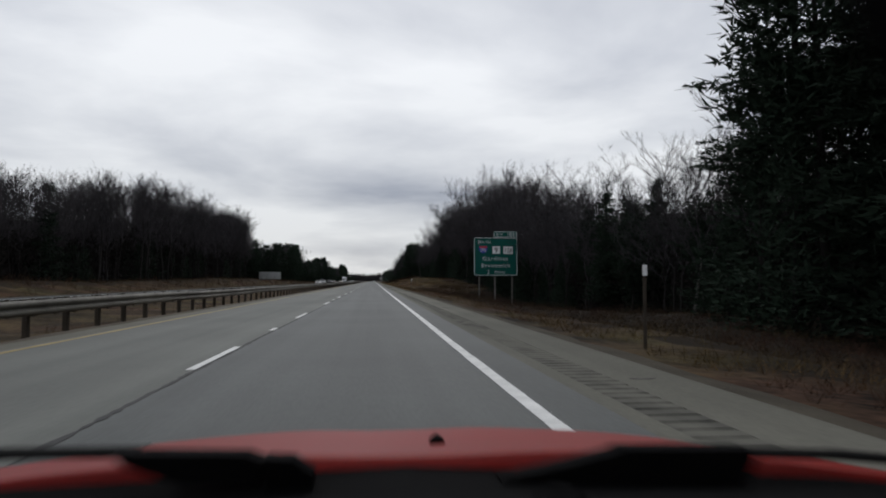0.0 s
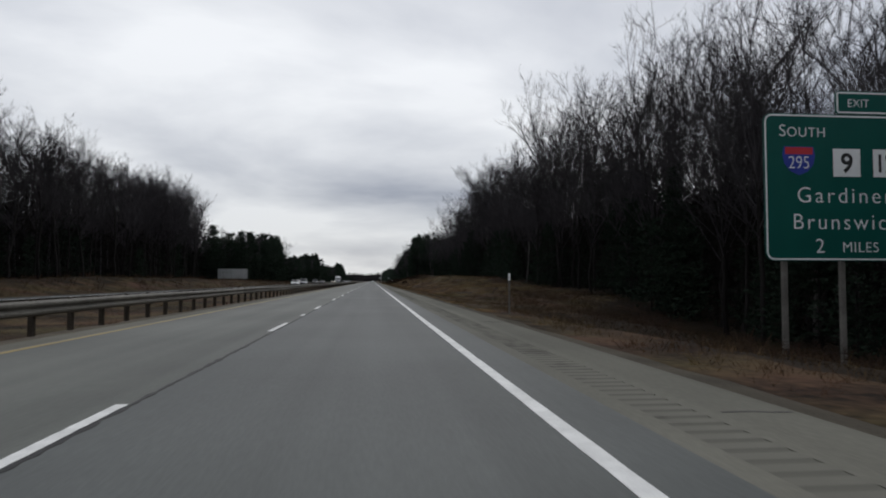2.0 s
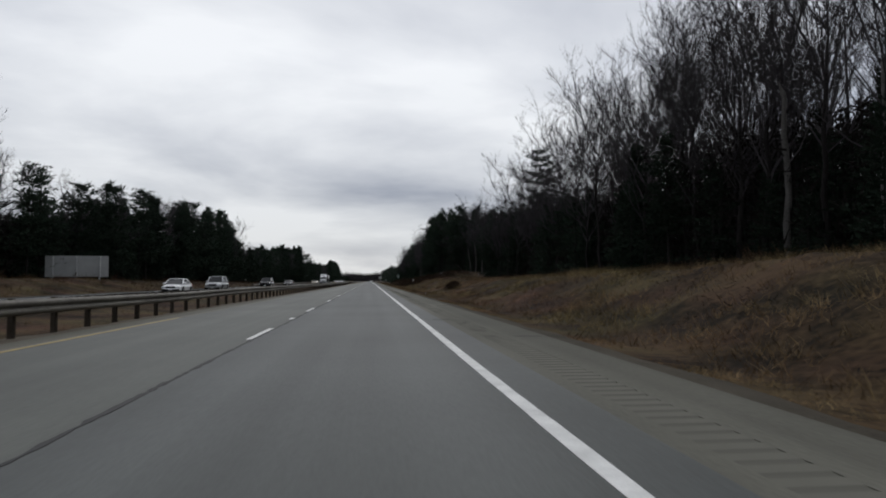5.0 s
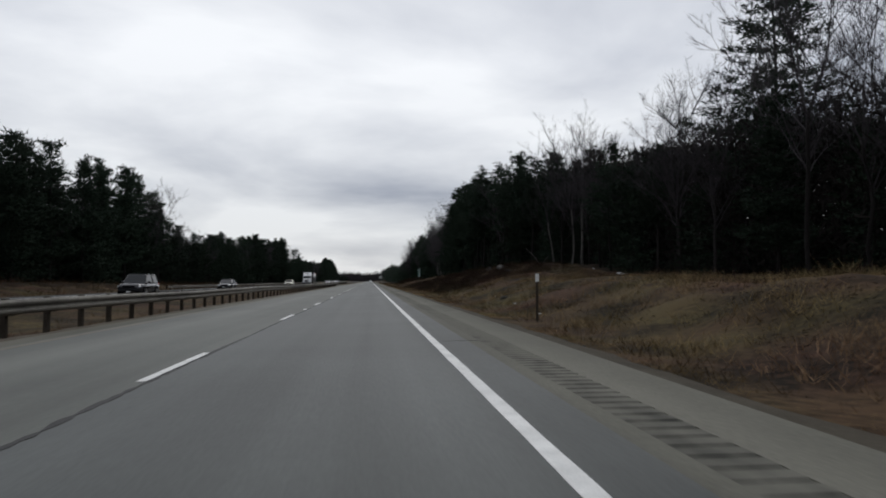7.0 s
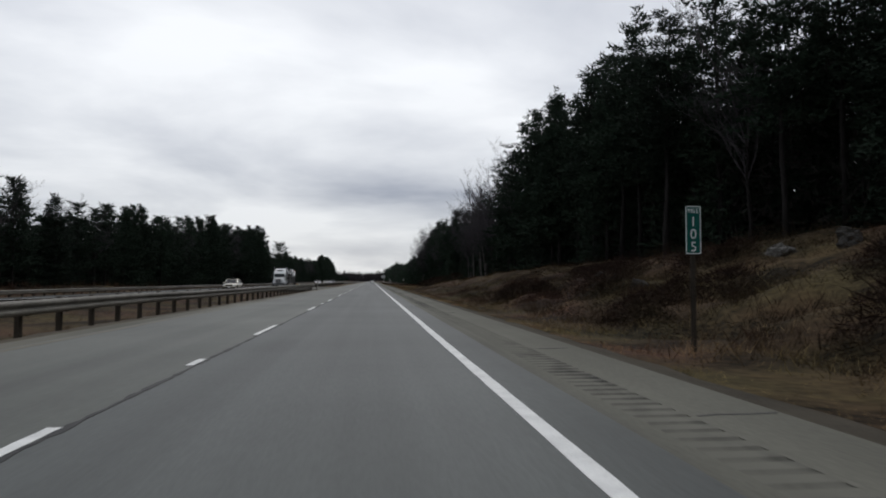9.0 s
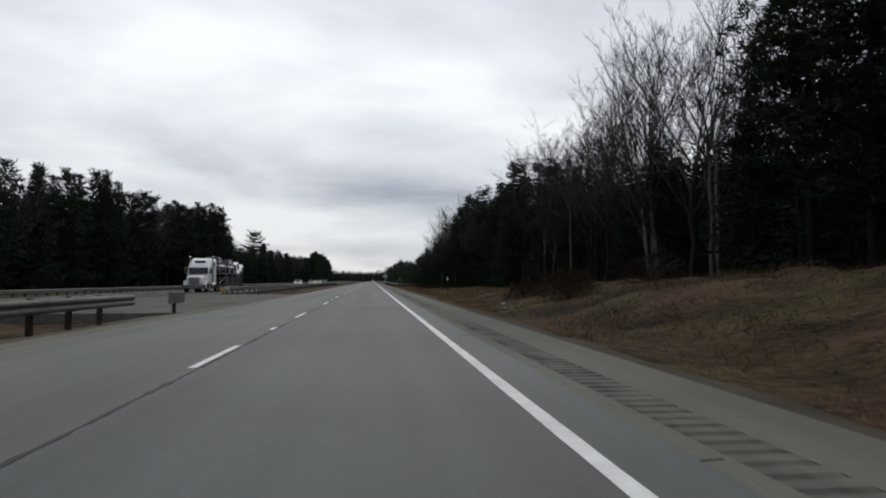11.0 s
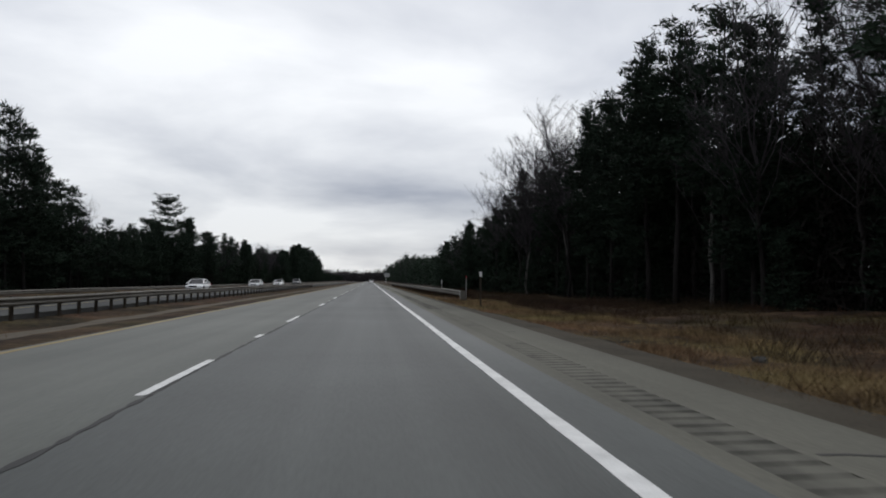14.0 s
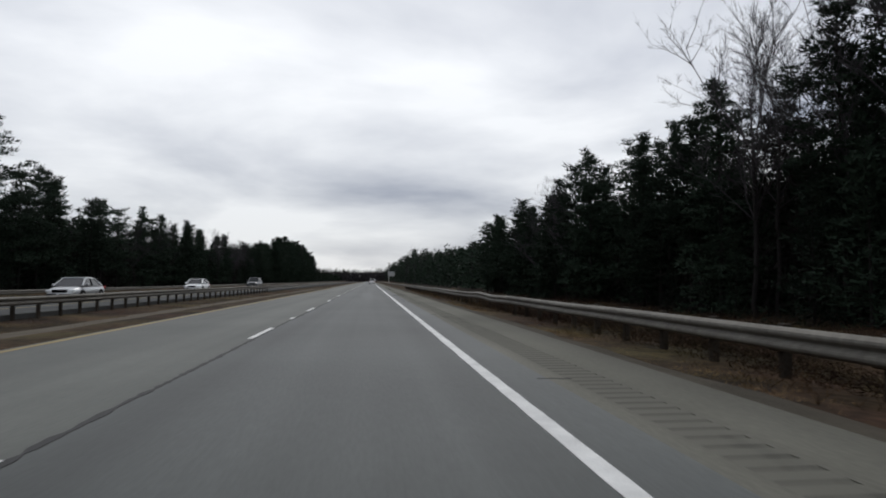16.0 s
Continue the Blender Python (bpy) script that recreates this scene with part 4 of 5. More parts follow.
def deep_forest(seed, x_of, y0, y1, tops, greens, shorts, per_metre, depth, keep, size=1.0):
    """The forest behind the edge as two joined meshes, evergreen and leafless."""
    rng = random.Random(seed)
    green, grey = Shape(), Shape()
    for _ in range(int((y1 - y0) * per_metre)):
        y = rng.uniform(y0, y1)
        x = x_of(y, rng.uniform(0, depth))
        high = (lerp(tops, y) - 0.5) * rng.uniform(0.72, 0.98)
        z = ground_height(x, y)
        r = high * 0.009
        if rng.random() < lerp(greens, y) * 0.95 + 0.02:
            high *= lerp(shorts, y)
            grey.tube([(x, y, z - 0.3), (x, y, z + high * 0.9)], [r, r * 0.3], 3, False)
            for _ in range(keep):
                k = rng.uniform(0.04, 1)
                reach = 2.6 * (1.02 - k) ** 0.6 * high / 14
                a = rng.uniform(0, 2 * math.pi)
                q = Vector((x + reach * rng.random() * math.cos(a), y + reach * rng.random() * math.sin(a), z + high * k))
                needle_spray(green, q, Vector((math.cos(a), math.sin(a), 0.1)), size, 8 if size < 0.8 else 5, rng, 1.2 if size < 0.8 else 1.9)
        else:
            grey.tube([(x, y, z - 0.3), (x + rng.uniform(-0.5, 0.5), y + rng.uniform(-0.5, 0.5), z + high * 0.95)], [r, r * 0.25], 3, False)
            for _ in range(keep):
                k = rng.uniform(0.30, 0.95)
                a = rng.uniform(0, 2 * math.pi)
                q = Vector((x, y, z + high * k))
                d = Vector((math.cos(a) * 0.5, math.sin(a) * 0.5, rng.uniform(0.4, 1))) * high * 0.26 * rng.uniform(0.4, 1)
                e = q + d + Vector((rng.uniform(-0.4, 0.4), rng.uniform(-0.4, 0.4), 0.3))
                c = Vector((rng.uniform(-1, 1), rng.uniform(-1, 1), 0)).normalized() * 0.028
                grey.add([q + c, q - c, q + c.cross(Vector((0, 0, 1))), e], [(0, 1, 3), (1, 2, 3), (2, 0, 3)])
                for _ in range(6):
                    s = q.lerp(e, rng.uniform(0.2, 1))
                    grey.add([s + 0.7 * c, s - 0.7 * c, s + Vector((rng.uniform(-1, 1), rng.uniform(-1, 1), rng.uniform(0.2, 1.6)))], [(0, 1, 2)])
    return green, grey


for seed, x_of, y0, y1, tops, greens, shorts, count, depth, keep in (
        (51, lambda y, d: lerp(EDGE_R, y) + 7 + d, -30, 640, TOPS_R, GREEN_R, SHORT_R, 1.12, 20, 50),
        (52, lambda y, d: edge_l(y) - 3.5 - d, 30, 1000, TOPS_L, GREEN_L, SHORT_L, 1.0, 18, 48),
        (53, lambda y, d: lerp(EDGE_R, y) + 1 + d, 640, 1500, TOPS_R, GREEN_R, SHORT_R, 0.6, 18, 36),
        (55, lambda y, d: -80 + 6.5 * d, 1450, 1500, TOPS_R, GREEN_R, SHORT_R, 5.0, 20, 26),
        (54, lambda y, d: edge_l(y) - 1 - d, 1000, 1600, TOPS_L, GREEN_L, SHORT_L, 0.5, 18, 36)):
    g, b = deep_forest(seed, x_of, y0, y1, tops, greens, shorts, count, depth, keep, 0.65 if seed == 51 else 1.0)
    tagged(part("forest_evergreens", g, needles), "dark evergreen woods behind the forest edge", "forest", kind="stuff")
    tagged(part("forest_stems", b, twig), "grey stems and branches of the woods behind", "forest", kind="stuff")


def thicket(seed, count, x_of, y0, y1, high_of, size):
    """Filler of crossing twigs and dead boughs, added to close gaps in the woods."""
    rng = random.Random(seed)
    s = Shape()
    for _ in range(count):
        y = rng.uniform(y0, y1)
        deep = rng.random()
        x = x_of(y, deep)
        p = Vector((x, y, ground_height(x, y) + high_of(y) * rng.random() ** 1.3))
        fat = 0.6 if deep < 0.3 else 1.2
        d = Vector((rng.uniform(-0.6, 0.6), rng.uniform(-0.6, 0.6), rng.uniform(-0.2, 1))).normalized() * size * rng.uniform(0.5, 1.4)
        c = d.cross(Vector((rng.uniform(-1, 1), rng.uniform(-1, 1), rng.uniform(-1, 1)))).normalized() * size * rng.uniform(0.05, 0.12) * fat
        s.add([p - c, p + c, p + d], [(0, 1, 2)])
    return s


# brush filler under the trees, the wood's shade put into its colour
tagged(part("undergrowth", thicket(61, 230000, lambda y, k: lerp(EDGE_R, y) + 1.8 + 13 * k, -20, 640, lambda y: lerp(SHADE_R, y) * lerp(TOPS_R, y), 1.0), shade_filler), "dark filler brush for the shade under the roadside trees", "undergrowth", kind="stuff")
tagged(part("undergrowth", thicket(62, 150000, lambda y, k: edge_l(y) - 1.5 - 15 * k, 40, 1000, lambda y: (0.50 + 0.08 * lerp(GREEN_L, y)) * lerp(TOPS_L, y), 1.4), shade_filler), "dark filler brush for the shade under the trees across the road", "undergrowth", kind="stuff")

# more dark filler behind, added to block the sky between trunks
tagged(part("undergrowth", thicket(63, 130000, lambda y, k: lerp(EDGE_R, y) + 14 + 12 * k, -20, 640, lambda y: 1.22 * lerp(SHADE_R, y) * lerp(TOPS_R, y), 1.9), shade_filler), "dark filler that shuts out sky far behind the roadside trees", "undergrowth", kind="stuff")
tagged(part("undergrowth", thicket(64, 90000, lambda y, k: edge_l(y) - 16 - 10 * k, 40, 1000, lambda y: (0.56 + 0.12 * lerp(GREEN_L, y)) * lerp(TOPS_L, y), 2.2), shade_filler), "dark filler that shuts out sky far across the road", "undergrowth", kind="stuff")

# twig grey here puts the distance haze into the colour
tagged(part("undergrowth", thicket(65, 16000, lambda y, k: -90 + 150 * k, 1430, 1520, lambda y: 11.0, 4.0), twig), "far tree line in paler twig grey that stands for haze", "undergrowth", kind="stuff")

# needle litter on the forest floor, with the trees' shade put into its colour
ground.data.materials.append(shaded_ground)
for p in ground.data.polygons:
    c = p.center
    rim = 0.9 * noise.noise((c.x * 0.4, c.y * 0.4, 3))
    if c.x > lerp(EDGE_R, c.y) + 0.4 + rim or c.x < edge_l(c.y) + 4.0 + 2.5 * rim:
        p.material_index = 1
    # the verge below the forest gets the darkened colour too
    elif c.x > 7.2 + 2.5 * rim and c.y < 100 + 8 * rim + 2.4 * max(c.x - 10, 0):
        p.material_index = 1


def grass(seed, count, x_of, y0, y1, high):
    rng = random.Random(seed)
    s = Shape()
    for _ in range(count):
        y = rng.uniform(y0, y1)
        x = x_of(y, rng.random())
        thin = noise.noise((x * 0.5, y * 0.35, 2))
        if thin < rng.uniform(-0.6, 0.25) or (x > 7.5 and (y < 100 or 288 < y < 354) and rng.random() < 0.65):
            continue
        z = ground_height(x, y)
        for _ in range(5):
            h = high * rng.uniform(0.4, 1.2) * (0.8 + thin)
            a = rng.uniform(0, 2 * math.pi)
            b = Vector((x + rng.uniform(-0.15, 0.15), y + rng.uniform(-0.15, 0.15), z - 0.03))
            side = Vector((math.cos(a), math.sin(a), 0)) * 0.007
            s.add([b - side, b + side, b + Vector((rng.uniform(-1, 1) * h * 0.9, rng.uniform(-1, 1) * h * 0.9, h * rng.uniform(0.5, 1)))], [(0, 1, 2)])
    return s


tagged(part("grass", grass(71, 80000, lambda y, k: 4.9 + (lerp(EDGE_R, y) + 1 - 4.9) * k, 0, 620, 0.36), dry_grass), "dead brown grass on the verge", "grass", kind="stuff")
tagged(part("grass", grass(74, 34000, lambda y, k: 5.0 + (lerp(EDGE_R, y) - 5.0) * k, 398, 478, 0.22), straw_grass), "pale straw-coloured dead grass on flat verge", "grass", kind="stuff")
tagged(part("grass", grass(75, 24000, lambda y, k: 5.6 + 12 * k, 128, 286, 0.40), straw_grass), "pale straw-coloured dead grass on a bank", "grass", kind="stuff")
tagged(part("grass", grass(77, 4000, lambda y, k: 5.6 + 7.5 * k, 284, 352, 0.34), straw_grass), "pale straw-coloured dead grass between brush", "grass", kind="stuff")
tagged(part("grass", grass(78, 16000, lambda y, k: 4.9 + 4.2 * k, 472, 514, 0.24), straw_grass), "pale dead grass round the guard rail", "grass", kind="stuff")
tagged(part("grass", grass(76, 40000, lambda y, k: 4.55 + 0.75 * k ** 1.5, 92, 570, 0.11), straw_grass), "pale dead grass along the gravel edge", "grass", kind="stuff")
tagged(part("grass", grass(72, 15000, lambda y, k: -26 - 11 * k, 40, 420, 0.6), dry_grass), "dead brown grass beyond the oncoming carriageway", "grass", kind="stuff")
tagged(part("grass", grass(73, 12000, lambda y, k: -6.7 - 5.4 * k, 0, 640, 0.22), dry_grass), "thin dead grass on the median", "grass", kind="stuff")


# ---- rocks, brush and litter on the verge ----
def boulder(rng, x, y, size, label, mat=None):
    bm = bmesh.new()
    bmesh.ops.create_icosphere(bm, subdivisions=3, radius=1.0)
    off = rng.uniform(0, 50)
    for v in bm.verts:
        n = v.co.normalized()
        k = 1 + 0.42 * noise.noise(n * 1.3 + Vector((off, 0, 0))) + 0.24 * noise.noise(n * 3.4 + Vector((0, off, 0)))
        cut = max(abs(n.x), abs(n.y), abs(n.z))
        v.co = n * k * (0.72 + 0.28 / cut * 0.9)
    me = bpy.data.meshes.new("boulder")
    bm.to_mesh(me)
    bm.free()
    me.materials.append(mat or rock)
    o = tagged(new("boulder", me), label, "rock", "rocks on the bank")
    o.location = (x, y, ground_height(x, y) + size * 0.05)
    o.rotation_euler = (rng.uniform(-0.3, 0.3), rng.uniform(-0.3, 0.3), rng.uniform(0, 6))
    o.scale = (size * rng.uniform(0.8, 1.3), size * rng.uniform(0.9, 1.5), size * rng.uniform(0.5, 0.9))
    return o


rng = random.Random(17)
for _ in range(16):
    boulder(rng, rng.uniform(8.5, 16.5), rng.uniform(288, 346), rng.uniform(0.15, 0.45), "dark weathered ledge rock on a brushy bank")
boulder(rng, 14.6, 322.0, 0.42, "pale lichen-covered rock on a brushy bank", pale_rock)
boulder(rng, 15.6, 310.4, 0.55, "pale ledge of bare rock on a brushy bank", pale_rock)
for _ in range(10):
    boulder(rng, rng.uniform(5.6, 11), rng.uniform(150, 500), rng.uniform(0.10, 0.22), "small grey stone in dead grass")


def brush(seed, count, x0, x1, y0, y1, high):
    """Leafless shrubs: bundles of thin stems."""
    rng = random.Random(seed)
    s = Shape()
    for _ in range(count):
        x, y = rng.uniform(x0, x1), rng.uniform(y0, y1)
        z = ground_height(x, y)
        lush = noise.noise((x * 0.45, y * 0.30, seed))
        if lush < rng.uniform(-0.5, 0.2):
            continue
        h0 = high * rng.uniform(0.5, 1.1) * (0.8 + 1.1 * lush)
        for _ in range(10):
            a, h = rng.uniform(0, 2 * math.pi), h0 * rng.uniform(0.5, 1)
            b = Vector((x + rng.uniform(-0.2, 0.2), y + rng.uniform(-0.2, 0.2), z - 0.05))
            side = Vector((math.cos(a), math.sin(a), 0)) * 0.003
            tip = b + Vector((rng.uniform(-0.45, 0.45) * h, rng.uniform(-0.45, 0.45) * h, h * 0.9))
            s.add([b - side, b + side, b.lerp(tip, 0.6) + side * 0.5 + Vector((0, 0, 0.08 * h)), tip], [(0, 1, 2), (0, 2, 3)])
    return s


tagged(part("brush", brush(81, 6000, 6.2, 17.5, 282, 352, 0.42), brush_brown), "leafless brown brush on a rocky bank", "brush", kind="stuff")
tagged(part("brush", brush(82, 3200, 8.2, 17, -5, 120, 0.5), brush_brown), "leafless brown brush beside the forest", "brush", kind="stuff")
tagged(part("brush", brush(83, 4800, 7.6, 17.0, 470, 620, 0.5), brush_brown), "leafless brown brush behind the guard rail", "brush", kind="stuff")
tagged(part("brush", brush(84, 2600, 11, 20, 130, 280, 0.5), brush_brown), "leafless brown brush at the forest edge", "brush", kind="stuff")
tagged(part("brush", brush(85, 1800, -37.5, -27.5, 40, 420, 1.0), brush_brown), "leafless brown brush beyond the oncoming carriageway", "brush", kind="stuff")


def bramble(seed, count, x0, x1, y0, y1, high, clump=0.0):
    """Low tangles of dark stems and dead leaves, in patches."""
    rng = random.Random(seed)
    s = Shape()
    for _ in range(count):
        x, y = rng.uniform(x0, x1), rng.uniform(y0, y1)
        lush = noise.noise((x * 0.38, y * 0.26, seed)) + 0.4 * noise.noise((x * 1.1, y * 0.9, seed))
        if lush < clump + rng.uniform(-0.1, 0.1):
            continue
        h = high * min(0.35 + 1.6 * (lush - clump), 1.2)
        p = Vector((x, y, ground_height(x, y) + h * rng.random()))
        d = Vector((rng.uniform(-1, 1), rng.uniform(-1, 1), rng.uniform(-0.3, 1))).normalized() * rng.uniform(0.06, 0.17)
        c = d.cross(Vector((rng.uniform(-1, 1), rng.uniform(-1, 1), rng.uniform(-1, 1)))).normalized() * rng.uniform(0.003, 0.010)
        s.add([p - c, p + c, p + d], [(0, 1, 2)])
    return s


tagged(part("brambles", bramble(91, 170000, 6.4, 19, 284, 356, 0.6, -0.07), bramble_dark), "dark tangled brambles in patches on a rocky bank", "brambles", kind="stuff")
# packed dense, so that their dark colour also gives the verge its shade
tagged(part("brambles", bramble(92, 110000, 7.0, 21, 0, 106, 0.5, -0.12), bramble_dark), "dark tangled brambles that darken the verge below the forest", "brambles", kind="stuff")
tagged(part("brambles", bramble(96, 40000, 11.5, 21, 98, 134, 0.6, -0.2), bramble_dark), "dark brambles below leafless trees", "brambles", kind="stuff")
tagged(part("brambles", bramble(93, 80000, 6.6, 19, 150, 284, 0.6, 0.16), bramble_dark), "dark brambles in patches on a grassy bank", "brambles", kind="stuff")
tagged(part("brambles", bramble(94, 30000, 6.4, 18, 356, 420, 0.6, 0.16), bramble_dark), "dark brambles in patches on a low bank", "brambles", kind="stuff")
# their dark colour also stands for the wood's shade on the ground
tagged(part("brambles", bramble(97, 60000, 8.2, 20, 494, 516, 0.5, -0.2), bramble_dark), "dark brambles that darken the ground at the foot of the pines", "brambles", kind="stuff")
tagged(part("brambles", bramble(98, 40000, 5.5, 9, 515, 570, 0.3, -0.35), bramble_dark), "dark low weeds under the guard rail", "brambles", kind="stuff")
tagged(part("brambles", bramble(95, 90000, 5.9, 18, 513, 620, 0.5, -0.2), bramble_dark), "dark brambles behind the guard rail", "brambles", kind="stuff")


def bush(seed, x, y, wide, high, label):
    """A low rounded leafless shrub of crossing dark stems."""
    rng = random.Random(seed)
    s, stems = Shape(), Shape()
    z = ground_height(x, y)
    for _ in range(1500):
        a, r, u = rng.uniform(0, 2 * math.pi), wide * math.sqrt(rng.random()), rng.random()
        r *= math.sqrt(max(1 - u * u, 0.05))
        p = Vector((r * math.cos(a), r * math.sin(a), high * u + ground_height(x + r * math.cos(a), y + r * math.sin(a)) - z))
        d = Vector((rng.uniform(-1, 1), rng.uniform(-1, 1), rng.uniform(-0.2, 1))).normalized() * rng.uniform(0.12, 0.4)
        c = d.cross(Vector((rng.uniform(-1, 1), rng.uniform(-1, 1), rng.uniform(-1, 1)))).normalized() * rng.uniform(0.005, 0.016)
        s.add([p - c, p + c, p + d], [(0, 1, 2)])
    for _ in range(30):
        a = rng.uniform(0, 2 * math.pi)
        tip = Vector((math.cos(a) * wide * rng.uniform(0.2, 0.9), math.sin(a) * wide * rng.uniform(0.2, 0.9), high * rng.uniform(0.6, 1.1)))
        stems.tube([(0, 0, -0.1), tip * 0.5 + Vector((0, 0, 0.1)), tip], [0.014, 0.01, 0.004], 3, False)
    o = thing("shrub", label, "shrub", "shrubs on the bank")
    part("stems", stems, bark_bush, o)
    part("twigs", s, bramble_dark, o)
    o.location = (x, y, z)
    return o


for k, (x, y, wide, high) in enumerate(((8.0, 230.4, 0.75, 0.7), (8.6, 394.0, 1.3, 0.9), (9.4, 397.5, 1.6, 1.0), (8.0, 399.5, 1.2, 0.8), (10.4, 401.5, 1.5, 0.9), (11.6, 392.5, 1.6, 1.0), (10.6, 318.0, 1.2, 0.8), (9.0, 309.5, 1.2, 0.8),
                                        (8.4, 301.0, 1.1, 0.7), (11.0, 304.0, 1.3, 0.8), (9.6, 326.0, 1.3, 0.8), (12.6, 314.0, 1.2, 0.7), (8.6, 336.0, 1.3, 0.8))):
    bush(200 + k, x, y, wide, high, "low dark leafless shrub on a grassy bank")
rng = random.Random(23)
for k in range(22):
    bush(240 + k, rng.uniform(7.4, 15.0), 289 + 2.6 * k + rng.uniform(-1, 1), rng.uniform(0.8, 1.5), rng.uniform(0.45, 0.8), "low dark leafless shrub on a rocky bank")
for k, (x, y) in enumerate(((6.4, 256.0), (6.9, 262.5), (7.6, 271.0), (5.6, 232.0), (6.2, 395.5), (6.6, 398.0), (5.4, 512.0), (8.3, 151.0))):
    o = part("litter", Shape().box(-0.07, 0.07, -0.05, 0.05, 0.0, 0.035, 0.012), sign_white)
    o.location, o.rotation_euler = (x, y, ground_height(x, y) + 0.03), (0.2, 0.15, 0.7 * k)
    tagged(o, "scrap of white litter in dead grass", "litter", "litter along the verge")
for x, y, dx, dz, r, label in ((20.9, 534.4, -1.0, 6.8, 0.10, "pale leaning dead stem among dark trees"), (19.3, 308.0, -1.6, 1.7, 0.05, "pale fallen branch leaning at the forest edge"), (19.6, 309.0, 1.5, 1.6, 0.035, "thin grey fallen branch at the forest edge")):
    snag = Shape().tube([(0, 0, -0.3), (dx * 0.38, 0.05, dz * 0.45), (dx, 0.08, dz)], [r, r * 0.8, r * 0.35], 6)
    o = tagged(part("dead_stem", snag, pale_bark, smooth=True), label, "tree")
    o.location = (x, y, ground_height(x, y))


def snow_patch(seed, x, y, long, wide):
    """A thin uneven leftover of old snow that follows the ground."""
    s = Shape()
    rings, n = [], 18
    for r, lift in ((1.0, -0.03), (0.93, 0.03), (0.6, 0.07), (0.2, 0.09)):
        ring = []
        for i in range(n):
            a = 2 * math.pi * i / n
            k = r * (1 + 0.35 * noise.noise((math.cos(a) * 1.4, math.sin(a) * 1.4, seed)))
            px, py = x + wide * k * math.cos(a), y + long * k * math.sin(a)
            ring.append((px - x, py - y, ground_height(px, py) + lift - ground_height(x, y)))
        rings.append(ring)
    s.loft(rings)
    o = tagged(part("snow_patch", s, snow, smooth=True), "thin leftover patch of old snow under the trees", "snow", "snow under the trees")
    o.location = (x, y, ground_height(x, y))
    return o


for k, (x, y, long, wide) in enumerate(((20.9, 81.0, 3.4, 0.8), (20.7, 74.5, 2.4, 0.7), (20.5, 67.0, 3.4, 0.8), (20.0, 60.0, 2.2, 0.6), (20.4, 286.0, 0.9, 0.4), (20.2, 280.5, 1.3, 0.4), (20.3, 277.8, 1.1, 0.3), (20.2, 292.5, 0.6, 0.3))):
    snow_patch(100 + k, x, y, long, wide)


# ---- vehicles ----
def rounded_ring(y, half, z0, z1, tuck, round_top):
    """A cross-section of a car body at y: half width, sill and top, how far the sill tucks in, how round the shoulders are."""
    h, t = half, z1 - z0
    side = [(h - tuck, z0), (h - 0.01, z0 + 0.28 * t), (h, z0 + 0.60 * t), (h - 0.03, z0 + 0.82 * t), (h - round_top, z1 - 0.02), (h * 0.55, z1 + 0.015)]
    return [(x, y, z) for x, z in side] + [(-x, y, z) for x, z in reversed(side)]


def wheel(car, x, y, r, wide, rim_mat=None):
    w = part("wheel", Shape().tube([(x - wide / 2, y, r), (x - wide / 2 + 0.03, y, r), (x + wide / 2 - 0.03, y, r), (x + wide / 2, y, r)], [r * 0.9, r, r, r * 0.9], 20), rubber, car, "black rubber tyre")
    s = 1 if x > 0 else -1
    a, b = x + s * (wide / 2 - 0.02), x + s * (wide / 2 + 0.012)
    part("rim", Shape().tube([(min(a, b), y, r), (max(a, b), y, r)], [r * 0.62, r * 0.62], 16), rim_mat or steel_rim, w)
    return w


